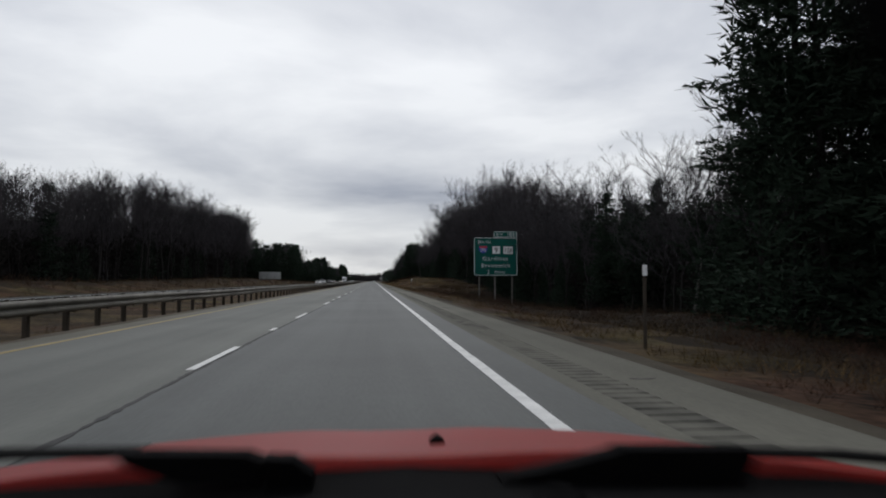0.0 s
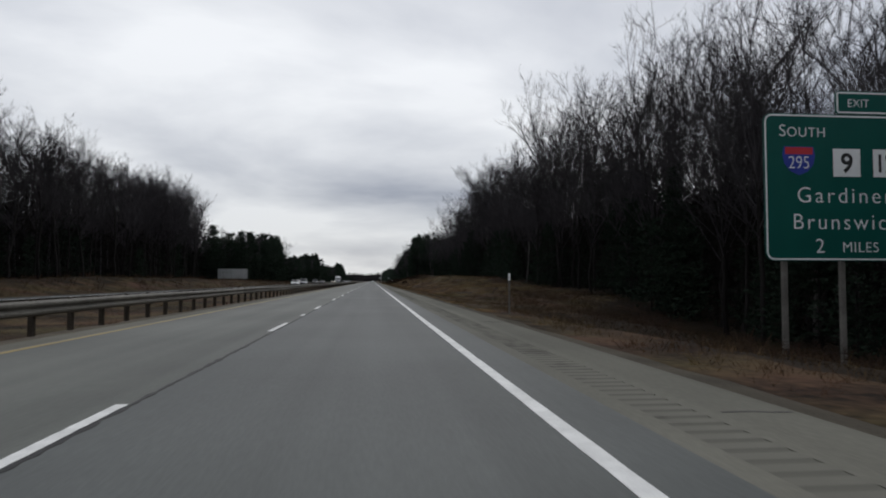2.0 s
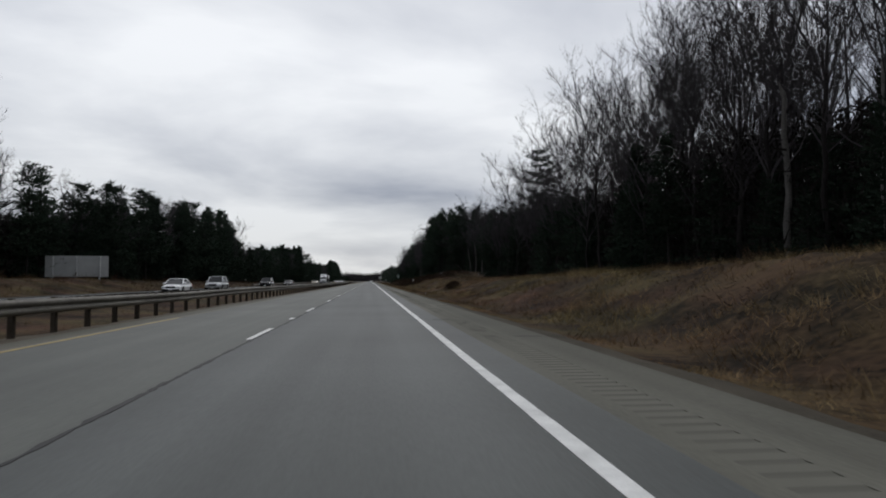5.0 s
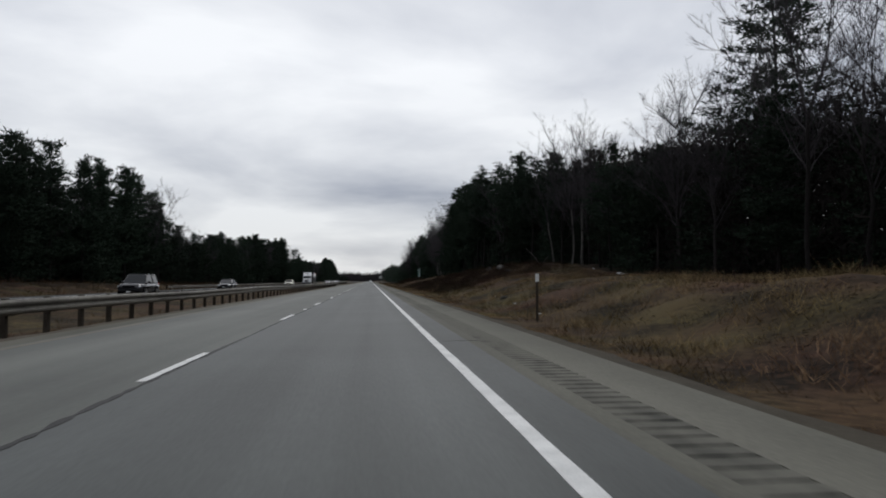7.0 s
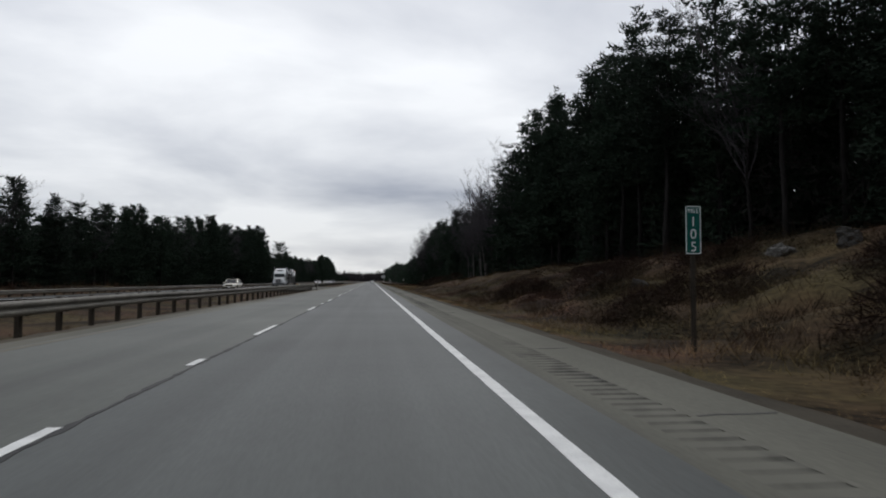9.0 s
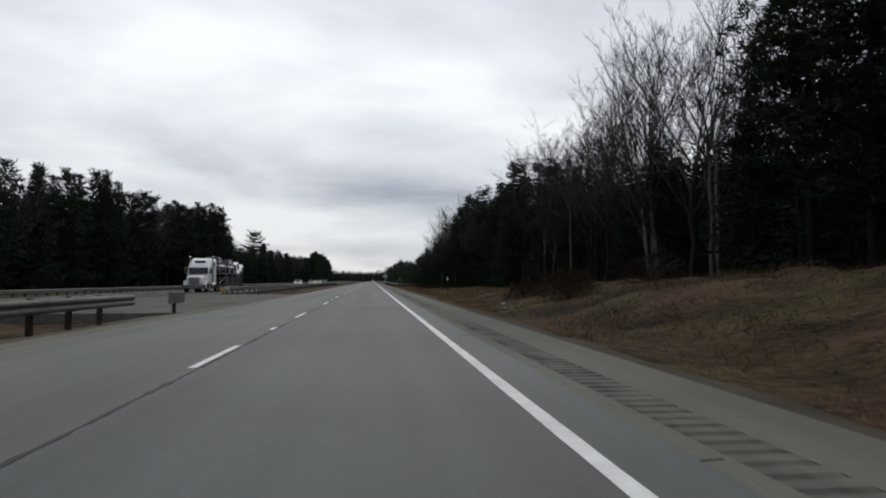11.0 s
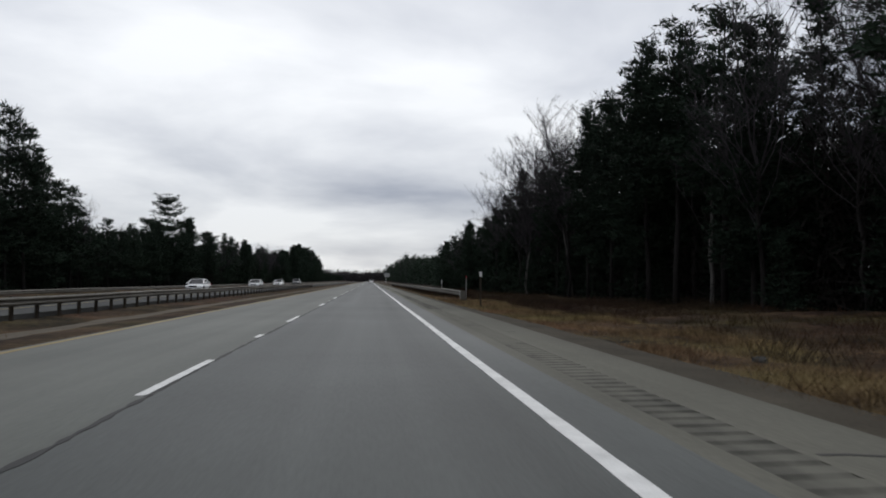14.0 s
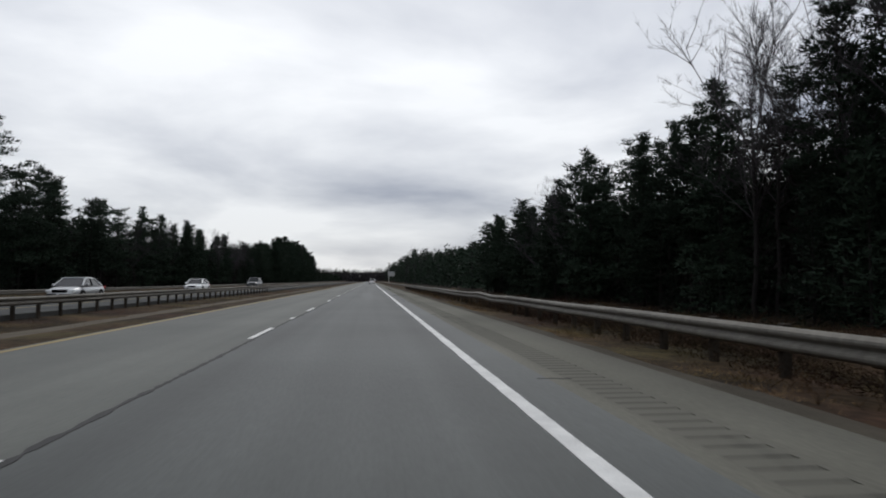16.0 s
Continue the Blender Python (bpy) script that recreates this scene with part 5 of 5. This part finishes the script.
def road_car(name, label, paint, length, wide, high, belt, stations, cabin, wheel_r, axles, grille_mat=None, pickup=False):
    """A car that faces +y. stations: (share of the length from the rear, half-width share, sill, top);
    cabin: rear base, rear roof, front roof, front base, as metres from the rear."""
    c = thing(name, label, "car" if not pickup else "pickup truck", "vehicles on the oncoming road")
    half = wide / 2
    body = Shape()
    body.loft([rounded_ring((k - 0.5) * length, half * w, z0, z1, 0.06, 0.16) for k, w, z0, z1 in stations])
    part("body", body, paint, c, smooth=True)
    ys = [v - length / 2 for v in cabin]
    base, roof = half * 0.90, half * 0.70
    ring_low = [(base, ys[3], belt), (base, ys[0], belt), (-base, ys[0], belt), (-base, ys[3], belt)]
    ring_mid = [(roof + 0.03, ys[2] + 0.08, high - 0.10), (roof + 0.03, ys[1] - 0.08, high - 0.10), (-roof - 0.03, ys[1] - 0.08, high - 0.10), (-roof - 0.03, ys[2] + 0.08, high - 0.10)]
    ring_top = [(roof, ys[2], high - 0.05), (roof, ys[1], high - 0.05), (-roof, ys[1], high - 0.05), (-roof, ys[2], high - 0.05)]
    part("window", Shape().loft([ring_low, ring_mid, ring_top]), car_glass, c, "dark tinted glass")
    part("roof", Shape().loft([[(x * 1.03, y * 1.0, z - 0.03) for x, y, z in ring_top], [(x * 1.02, y, z + 0.02) for x, y, z in ring_top], [(x * 0.85, y * 0.92, z + 0.05) for x, y, z in ring_top]]), paint, c)
    for i in range(4):
        p, q = Vector(ring_low[i]), Vector(ring_top[i])
        part("pillar", Shape().tube([p, q], [0.055, 0.045], 5), paint, c)
    mid = (ys[1] + ys[2]) / 2
    for s in (1, -1):
        part("pillar", Shape().tube([(s * (base + 0.005), mid, belt), (s * (roof + 0.01), mid, high - 0.05)], [0.045, 0.04], 5), black_plastic, c)
        part("mirror", Shape().box(min(s * (half - 0.06), s * (half + 0.14)), max(s * (half - 0.06), s * (half + 0.14)), ys[3] - 0.42, ys[3] - 0.30, belt + 0.0, belt + 0.15, 0.03), paint, c)
        front = length / 2
        part("headlight", Shape().box(min(s * half * 0.52, s * half * 0.88), max(s * half * 0.52, s * half * 0.88), front - 0.34, front - 0.03, belt - 0.34, belt - 0.20, 0.04), lamp_clear, c, "clear headlamp")
        part("tail_light", Shape().box(min(s * half * 0.60, s * half * 0.92), max(s * half * 0.60, s * half * 0.92), -front - 0.01, -front + 0.20, belt - 0.22, belt - 0.04, 0.03), lamp_red, c, "red tail lamp")
        for y in axles:
            part("wheel_arch", Shape().tube([(s * (half - 0.20), y, wheel_r + 0.02), (s * (half + 0.008), y, wheel_r + 0.02)], [wheel_r * 1.16] * 2, 18), black_plastic, c)
            wheel(c, s * (half - 0.08), y, wheel_r, 0.22)
    part("grille", Shape().box(-half * 0.46, half * 0.46, front - 0.06, front + 0.015, belt - 0.38, belt - 0.20, 0.02), grille_mat or black_plastic, c)
    part("bumper", Shape().box(-half * 0.86, half * 0.86, front - 0.10, front + 0.05, 0.30, 0.46, 0.05), black_plastic, c)
    part("bumper", Shape().box(-half * 0.86, half * 0.86, -front - 0.05, -front + 0.10, 0.34, 0.52, 0.05), paint, c)
    part("number_plate", Shape().box(-0.16, 0.16, front + 0.052, front + 0.06, 0.36, 0.45), sign_white, c)
    return c


SEDAN = [(0.0, 0.80, 0.36, 0.86), (0.06, 0.95, 0.26, 0.93), (0.20, 1.0, 0.22, 0.95), (0.50, 1.0, 0.20, 0.93), (0.74, 1.0, 0.21, 0.90), (0.90, 0.95, 0.24, 0.80), (0.98, 0.82, 0.30, 0.68), (1.0, 0.70, 0.34, 0.60)]
SUV = [(0.0, 0.84, 0.45, 1.0), (0.04, 0.97, 0.34, 1.06), (0.25, 1.0, 0.30, 1.08), (0.55, 1.0, 0.28, 1.07), (0.76, 1.0, 0.30, 1.04), (0.92, 0.96, 0.34, 0.98), (0.99, 0.86, 0.40, 0.88), (1.0, 0.78, 0.44, 0.80)]


def sedan(label, paint):
    return road_car("sedan", label, paint, 4.70, 1.82, 1.44, 0.92, SEDAN, (0.62, 1.55, 2.75, 3.62), 0.325, (-1.35, 1.38))


def suv(label, paint):
    return road_car("suv", label, paint, 4.75, 1.92, 1.76, 1.05, SUV, (0.15, 0.55, 2.75, 3.45), 0.37, (-1.38, 1.42))


def pickup(label, paint):
    c = road_car("pickup_truck", label, paint, 5.6, 2.0, 1.92, 1.12, SUV, (2.05, 2.25, 3.55, 4.15), 0.40, (-1.75, 1.80), chrome, True)
    return c


def oncoming(car, x, y, turn=180):
    car.location = (x, y, -0.12)
    car.rotation_euler = (0, 0, radians(turn))


oncoming(suv("black sport utility car with headlamps, driving on the far road", car_black), -17.5, 290)
oncoming(sedan("black car on the oncoming carriageway", car_black), -18.0, 327)
oncoming(sedan("pale tan car on the oncoming carriageway", car_tan), -17.2, 391)
oncoming(sedan("white sedan far off on the oncoming carriageway", car_white), -17.6, 234)
oncoming(suv("silver sport utility car on the oncoming carriageway", car_silver), -17.4, 250)
oncoming(sedan("silver-white sedan behind the guard rail", car_white), -17.8, 542)
oncoming(sedan("grey sedan behind the guard rail", car_silver), -17.2, 576)
oncoming(sedan("white sedan far down the oncoming road", car_white), -17.8, 608)
oncoming(suv("grey sport utility car far down the oncoming road", car_grey), -18.5, 649)
lead = suv("white sport utility car far ahead in the same lane", car_white)
tagged(lead, group="vehicles ahead")
lead.location = (0.9, 752, 0.0)


def car_transporter():
    """A tractor with a sleeper cab, and a two-deck trailer; its front is at y = 0, facing -y."""
    t = thing("car_transporter", "white lorry cab pulling a two-deck car carrier", "lorry", "vehicles on the oncoming road")
    hood = Shape()
    hood.loft([[(x, y, z) for x, z in ((-w, 0.85), (w, 0.85), (w, top - 0.15), (w - 0.2, top), (-w + 0.2, top), (-w, top - 0.15))]
               for y, w, top in ((0.25, 0.72, 1.62), (0.5, 0.85, 1.70), (1.9, 1.0, 1.90))])
    part("bonnet", hood, car_white, t)
    part("grille", Shape().box(-0.55, 0.55, 0.16, 0.26, 0.85, 1.62, 0.05), steel_rim, t, "tall steel grille")
    for k in range(6):
        part("grille_bar", Shape().box(-0.50, 0.50, 0.13, 0.155, 0.93 + 0.11 * k, 0.97 + 0.11 * k), sign_black, t)
    part("bumper", Shape().box(-1.2, 1.2, 0.0, 0.28, 0.40, 0.82, 0.06), car_grey, t, "dark steel bumper")
    cab = Shape()
    cab.loft([[(x, y, z) for x, z in ((-1.12, 0.9), (1.12, 0.9), (1.12, top - 0.3), (0.9, top), (-0.9, top), (-1.12, top - 0.3))]
              for y, top in ((1.95, 2.70), (2.25, 2.88), (3.0, 3.5), (3.5, 3.66), (5.3, 3.68))])
    part("cab", cab, car_white, t, "white sleeper cab with a raised roof")
    part("windscreen", Shape().loft([[(-1.0, 1.86, 1.95), (1.0, 1.86, 1.95), (1.0, 2.0, 1.95), (-1.0, 2.0, 1.95)], [(-0.98, 1.93, 2.62), (0.98, 1.93, 2.62), (0.98, 2.15, 2.62), (-0.98, 2.15, 2.62)]]), car_glass, t)
    part("visor", Shape().loft([[(-1.0, 1.80, 2.63), (1.0, 1.80, 2.63), (1.0, 2.1, 2.63), (-1.0, 2.1, 2.63)], [(-1.0, 1.92, 2.86), (1.0, 1.92, 2.86), (1.0, 2.2, 2.86), (-1.0, 2.2, 2.86)]]), car_white, t)
    part("roof_vent", Shape().box(-0.55, 0.55, 2.50, 2.86, 3.16, 3.36, 0.02), black_plastic, t)
    for s in (1, -1):
        part("side_window", Shape().box(min(s * 1.11, s * 1.13), max(s * 1.11, s * 1.13), 2.15, 2.95, 2.0, 2.6, 0.005), car_glass, t)
        part("sleeper_window", Shape().box(min(s * 1.11, s * 1.13), max(s * 1.11, s * 1.13), 4.3, 4.7, 2.7, 3.2, 0.005), car_glass, t)
        part("exhaust_pipe", Shape().tube([(s * 1.2, 3.15, 1.0), (s * 1.2, 3.15, 3.75), (s * 1.2, 3.25, 3.86)], [0.09, 0.075, 0.07], 10), chrome, t, "chrome exhaust pipe")
        part("mirror", Shape().box(min(s * 1.22, s * 1.42), max(s * 1.22, s * 1.42), 1.85, 1.95, 2.0, 2.65, 0.03), chrome, t)
        part("headlight", Shape().box(min(s * 0.74, s * 1.08), max(s * 0.74, s * 1.08), 0.20, 0.32, 1.0, 1.25, 0.03), lamp_clear, t)
        part("fuel_tank", Shape().tube([(s * 0.95, 2.9, 0.75), (s * 0.95, 4.6, 0.75)], [0.32, 0.32], 14), chrome, t)
        arch = [(math.cos(radians(a)), math.sin(radians(a))) for a in range(-10, 191, 20)]
        part("fender", Shape().loft([[(s * 0.80, 1.25 + r * u, 0.55 + r * v) for u, v in arch for r in (0.66,)] + [(s * 0.80, 1.25 + 0.60 * u, 0.55 + 0.60 * v) for u, v in reversed(arch)],
                                     [(s * 1.18, 1.25 + 0.66 * u, 0.55 + 0.66 * v) for u, v in arch] + [(s * 1.18, 1.25 + 0.60 * u, 0.55 + 0.60 * v) for u, v in reversed(arch)]]), car_white, t)
        part("side_panel", Shape().box(min(s * 1.10, s * 1.16), max(s * 1.10, s * 1.16), 9.0, 20.5, 0.70, 1.75, 0.02), sign_black, t)
        for y in (1.25, 5.6, 6.9, 20.0, 21.2):
            wheel(t, s * 1.04, y, 0.52, 0.30, chrome)
    part("chassis", Shape().box(-0.45, 0.45, 1.0, 8.0, 0.65, 0.95, 0.03), sign_black, t)
    # trailer: a dark two-deck frame
    for z, y0, y1 in ((0.75, 8.0, 23.0), (1.95, 6.0, 20.5)):
        part("deck", Shape().box(-1.2, 1.2, y0, y1, z, z + 0.12, 0.03), sign_black, t)
    for s in (1, -1):
        for y in (6.3, 9.5, 12.7, 15.9, 19.0, 20.4):
            part("post", Shape().box(s * 1.18 - 0.07, s * 1.18 + 0.07, y - 0.07, y + 0.07, 0.8, 2.3, 0.02), sign_black, t)
        part("side_beam", Shape().box(s * 1.18 - 0.06, s * 1.18 + 0.06, 6.0, 20.5, 1.95, 2.15, 0.02), sign_black, t)
        part("side_brace", Shape().tube([(s * 1.18, 6.3, 0.9), (s * 1.18, 12.7, 2.3)], [0.07, 0.07], 6), sign_black, t)
        part("side_brace", Shape().tube([(s * 1.18, 19.0, 0.9), (s * 1.18, 12.7, 2.3)], [0.07, 0.07], 6), sign_black, t)
    return t


TRUCK = (-17.9, 440.0, -0.12)
car_transporter().location = TRUCK
load = [(pickup, "dark pickup carried on the upper deck", car_black, 9.0, 2.07, 0), (suv, "black car carried on the upper deck", car_black, 14.4, 2.07, 0),
        (sedan, "black car carried on the lower deck", car_black, 11.5, 0.87, 0), (sedan, "dark car carried on the lower deck", car_grey, 17.0, 0.87, 0),
        (pickup, "white pickup carried on the tilted rear deck", car_white, 20.0, 1.25, 16)]
for build, label, paint, y, z, tilt in load:
    c = build(label, paint)
    tagged(c, group="cars on the transporter")
    c.matrix_world = Matrix.Translation((TRUCK[0], TRUCK[1] + y, TRUCK[2] + z + (0.42 if tilt else 0))) @ Euler((radians(-tilt), 0, math.pi)).to_matrix().to_4x4()


# ---- the red car from which the drive begins ----
def red_car(x0):
    c = thing("hatchback", "red hatchback with black wipers and dashboard, standing in its lane", "car")
    c.location = (x0, 0, 0)

    def hood_z(x, y):
        return 0.888 - 0.14 * (y - 0.9) - 0.12 * max(y - 1.2, 0) ** 2 - 0.10 * x * x + 0.006 * smooth(0.30, 0.12, abs(abs(x) - 0.32))

    s = Shape()
    nx, ny = 28, 18
    top = [(-0.78 + 1.56 * i / nx, 0.86 + 1.1 * j / ny) for j in range(ny + 1) for i in range(nx + 1)]
    s.v = [(x, y, hood_z(x, y)) for x, y in top] + [(x, y, hood_z(x, y) - 0.04) for x, y in top]
    k, w = len(top), nx + 1
    s.f = [(j * w + i, j * w + i + 1, (j + 1) * w + i + 1, (j + 1) * w + i) for j in range(ny) for i in range(nx)]
    s.f += [tuple(k + v for v in reversed(f)) for f in s.f]
    rim = [i for i in range(w)] + [(j + 1) * w + nx for j in range(ny)] + [ny * w + nx - 1 - i for i in range(nx)] + [(ny - 1 - j) * w for j in range(ny)]
    s.f += [(b, a, a + k, b + k) for a, b in zip(rim, rim[1:] + rim[:1])]
    part("hood", s, red_paint, c, "glossy red hood", True)
    part("washer_nozzle", Shape().tube([(0.055, 1.05, 0.855), (0.055, 1.052, 0.872), (0.055, 1.06, 0.876)], [0.013, 0.012, 0.005], 10), black_plastic, c)
    cowl = Shape()
    cowl.loft([[(x, 0.60, z - 0.10), (x, 0.868, z - 0.06), (x, 0.876, z), (x, 0.84, z + 0.002), (x, 0.60, z - 0.01)] for x, z in ((-0.82, 0.83), (-0.5, 0.868), (0, 0.884), (0.55, 0.855), (0.82, 0.825))])
    part("cowl", cowl, black_plastic, c, "black plastic cowl below the windscreen")

    def plate(outline, y, thick):
        return Shape().loft([[(x, y + thick, z) for x, z in outline], [(x, y, z) for x, z in outline]])

    left = part("wiper", plate([(-0.325, 0.921), (-0.18, 0.917), (-0.158, 0.909), (-0.161, 0.885), (-0.248, 0.885), (-0.31, 0.908)], 0.80, 0.03), black_plastic, c, "black windscreen wiper")
    part("blade", Shape().tube([(-0.75, 0.85, 0.900), (-0.46, 0.85, 0.913), (-0.30, 0.84, 0.914)], [0.006, 0.007, 0.007], 8), rubber, left)
    part("pivot", plate([(-0.157, 0.915), (-0.127, 0.913), (-0.105, 0.897), (-0.105, 0.875), (-0.157, 0.875)], 0.79, 0.03), black_plastic, left)
    right = part("wiper", plate([(0.106, 0.882), (0.187, 0.897), (0.239, 0.909), (0.249, 0.913), (0.405, 0.909), (0.414, 0.897), (0.398, 0.865), (0.106, 0.865)], 0.80, 0.03), black_plastic, c, "black windscreen wiper")
    part("blade", Shape().tube([(0.40, 0.84, 0.897), (0.551, 0.85, 0.888), (0.78, 0.85, 0.864)], [0.007, 0.007, 0.006], 8), rubber, right)
    dash = Shape()
    dash.loft([[(x, y, z - 0.07 * max(abs(x) - 0.1, 0) ** 2) for y, z in ((0.599, 0.70), (0.599, 0.86), (0.58, 0.90), (0.545, 0.943), (0.40, 0.962), (0.15, 0.970), (-0.10, 0.94), (-0.12, 0.70))] for x in (-0.74, -0.4, 0.0, 0.4, 0.74)])
    part("dashboard", dash, black_plastic, c, "black grained dashboard top")
    part("dash_sensor", Shape().tube([(0.085, 0.45, 0.945), (0.085, 0.45, 0.968), (0.085, 0.45, 0.974)], [0.020, 0.018, 0.007], 12), black_plastic, c)
    glass = Shape()
    rings = []
    for t in range(9):
        u = -1 + 2 * t / 8
        r = math.sqrt(max(1 - abs(u) ** 3.2, 0.02))
        rings.append([(0.462 + 0.132 * u, 0.50 + 0.022 * math.cos(a) * r, 1.325 + 0.085 * math.sin(a) * r) for a in [2 * math.pi * i / 20 for i in range(20)]])
    glass.loft(rings)
    m = part("rear_mirror", glass, black_plastic, c, "black interior mirror housing", True)
    part("stalk", Shape().tube([(0.45, 0.50, 1.39), (0.40, 0.30, 1.44)], [0.012, 0.015], 8), black_plastic, m)
    # shell, roof and wheels
    body = Shape()
    body.loft([[(x, y, z) for x, z in ((-h, z0), (h, z0), (h + 0.03, 0.55), (h, z1), (h - 0.06, z1 + 0.01), (-h + 0.06, z1 + 0.01), (-h, z1), (-h - 0.03, 0.55))]
               for y, h, z0, z1 in ((-2.1, 0.70, 0.4, 0.66), (-1.9, 0.84, 0.25, 0.68), (-0.2, 0.86, 0.2, 0.70), (0.86, 0.86, 0.2, 0.74), (1.6, 0.82, 0.22, 0.66), (2.0, 0.70, 0.3, 0.58))])
    part("body", body, red_paint, c, "red bodywork")
    part("roof", Shape().loft([[(x, y, z - 0.012 * (x / 0.55) ** 2) for x in (-0.58, -0.3, 0, 0.3, 0.58) for z in (z1,)] + [(x, y, z1 - 0.04) for x in (0.58, 0.3, 0, -0.3, -0.58)] for y, z1 in ((-1.6, 1.40), (-0.8, 1.48), (0.25, 1.47))]), red_paint, c)
    for sx in (1, -1):
        part("pillar", Shape().tube([(sx * 0.56, 0.22, 1.44), (sx * 0.82, 0.80, 0.74)], [0.035, 0.05], 6), red_paint, c)
        part("pillar", Shape().tube([(sx * 0.56, -1.55, 1.38), (sx * 0.78, -1.9, 0.70)], [0.05, 0.07], 6), red_paint, c)
        part("pillar", Shape().tube([(sx * 0.57, -0.75, 1.44), (sx * 0.84, -0.7, 0.70)], [0.04, 0.05], 6), black_plastic, c)
        for y in (-1.35, 1.30):
            wheel(c, sx * 0.80, y, 0.31, 0.20)
    return c


red_car(0.47)

# a tall lighting mast far ahead
mast = thing("street_lamp", "tall thin lighting mast far down the road", "street lamp")
mast.location = (12.5, 1000, -0.6)
part("pole", Shape().tube([(0, 0, -0.5), (0, 0, 13.4)], [0.16, 0.09], 8), zinc, mast)
part("lamp_head", Shape().box(-0.9, 0.9, -0.4, 0.4, 13.2, 13.6, 0.1), sign_black, mast)

far_sign = thing("guide_sign", "small pale road sign far down the road", "road sign")
far_sign.location = (9.2, 830, -0.6)
part("panel", Shape().box(-1.4, 1.4, 0, 0.05, 3.6, 5.6, 0.02), sign_back, far_sign)
for x in (-0.9, 0.9):
    part("post", Shape().box(x - 0.07, x + 0.07, 0.051, 0.2, -0.4, 5.2, 0.02), post_wood, far_sign)
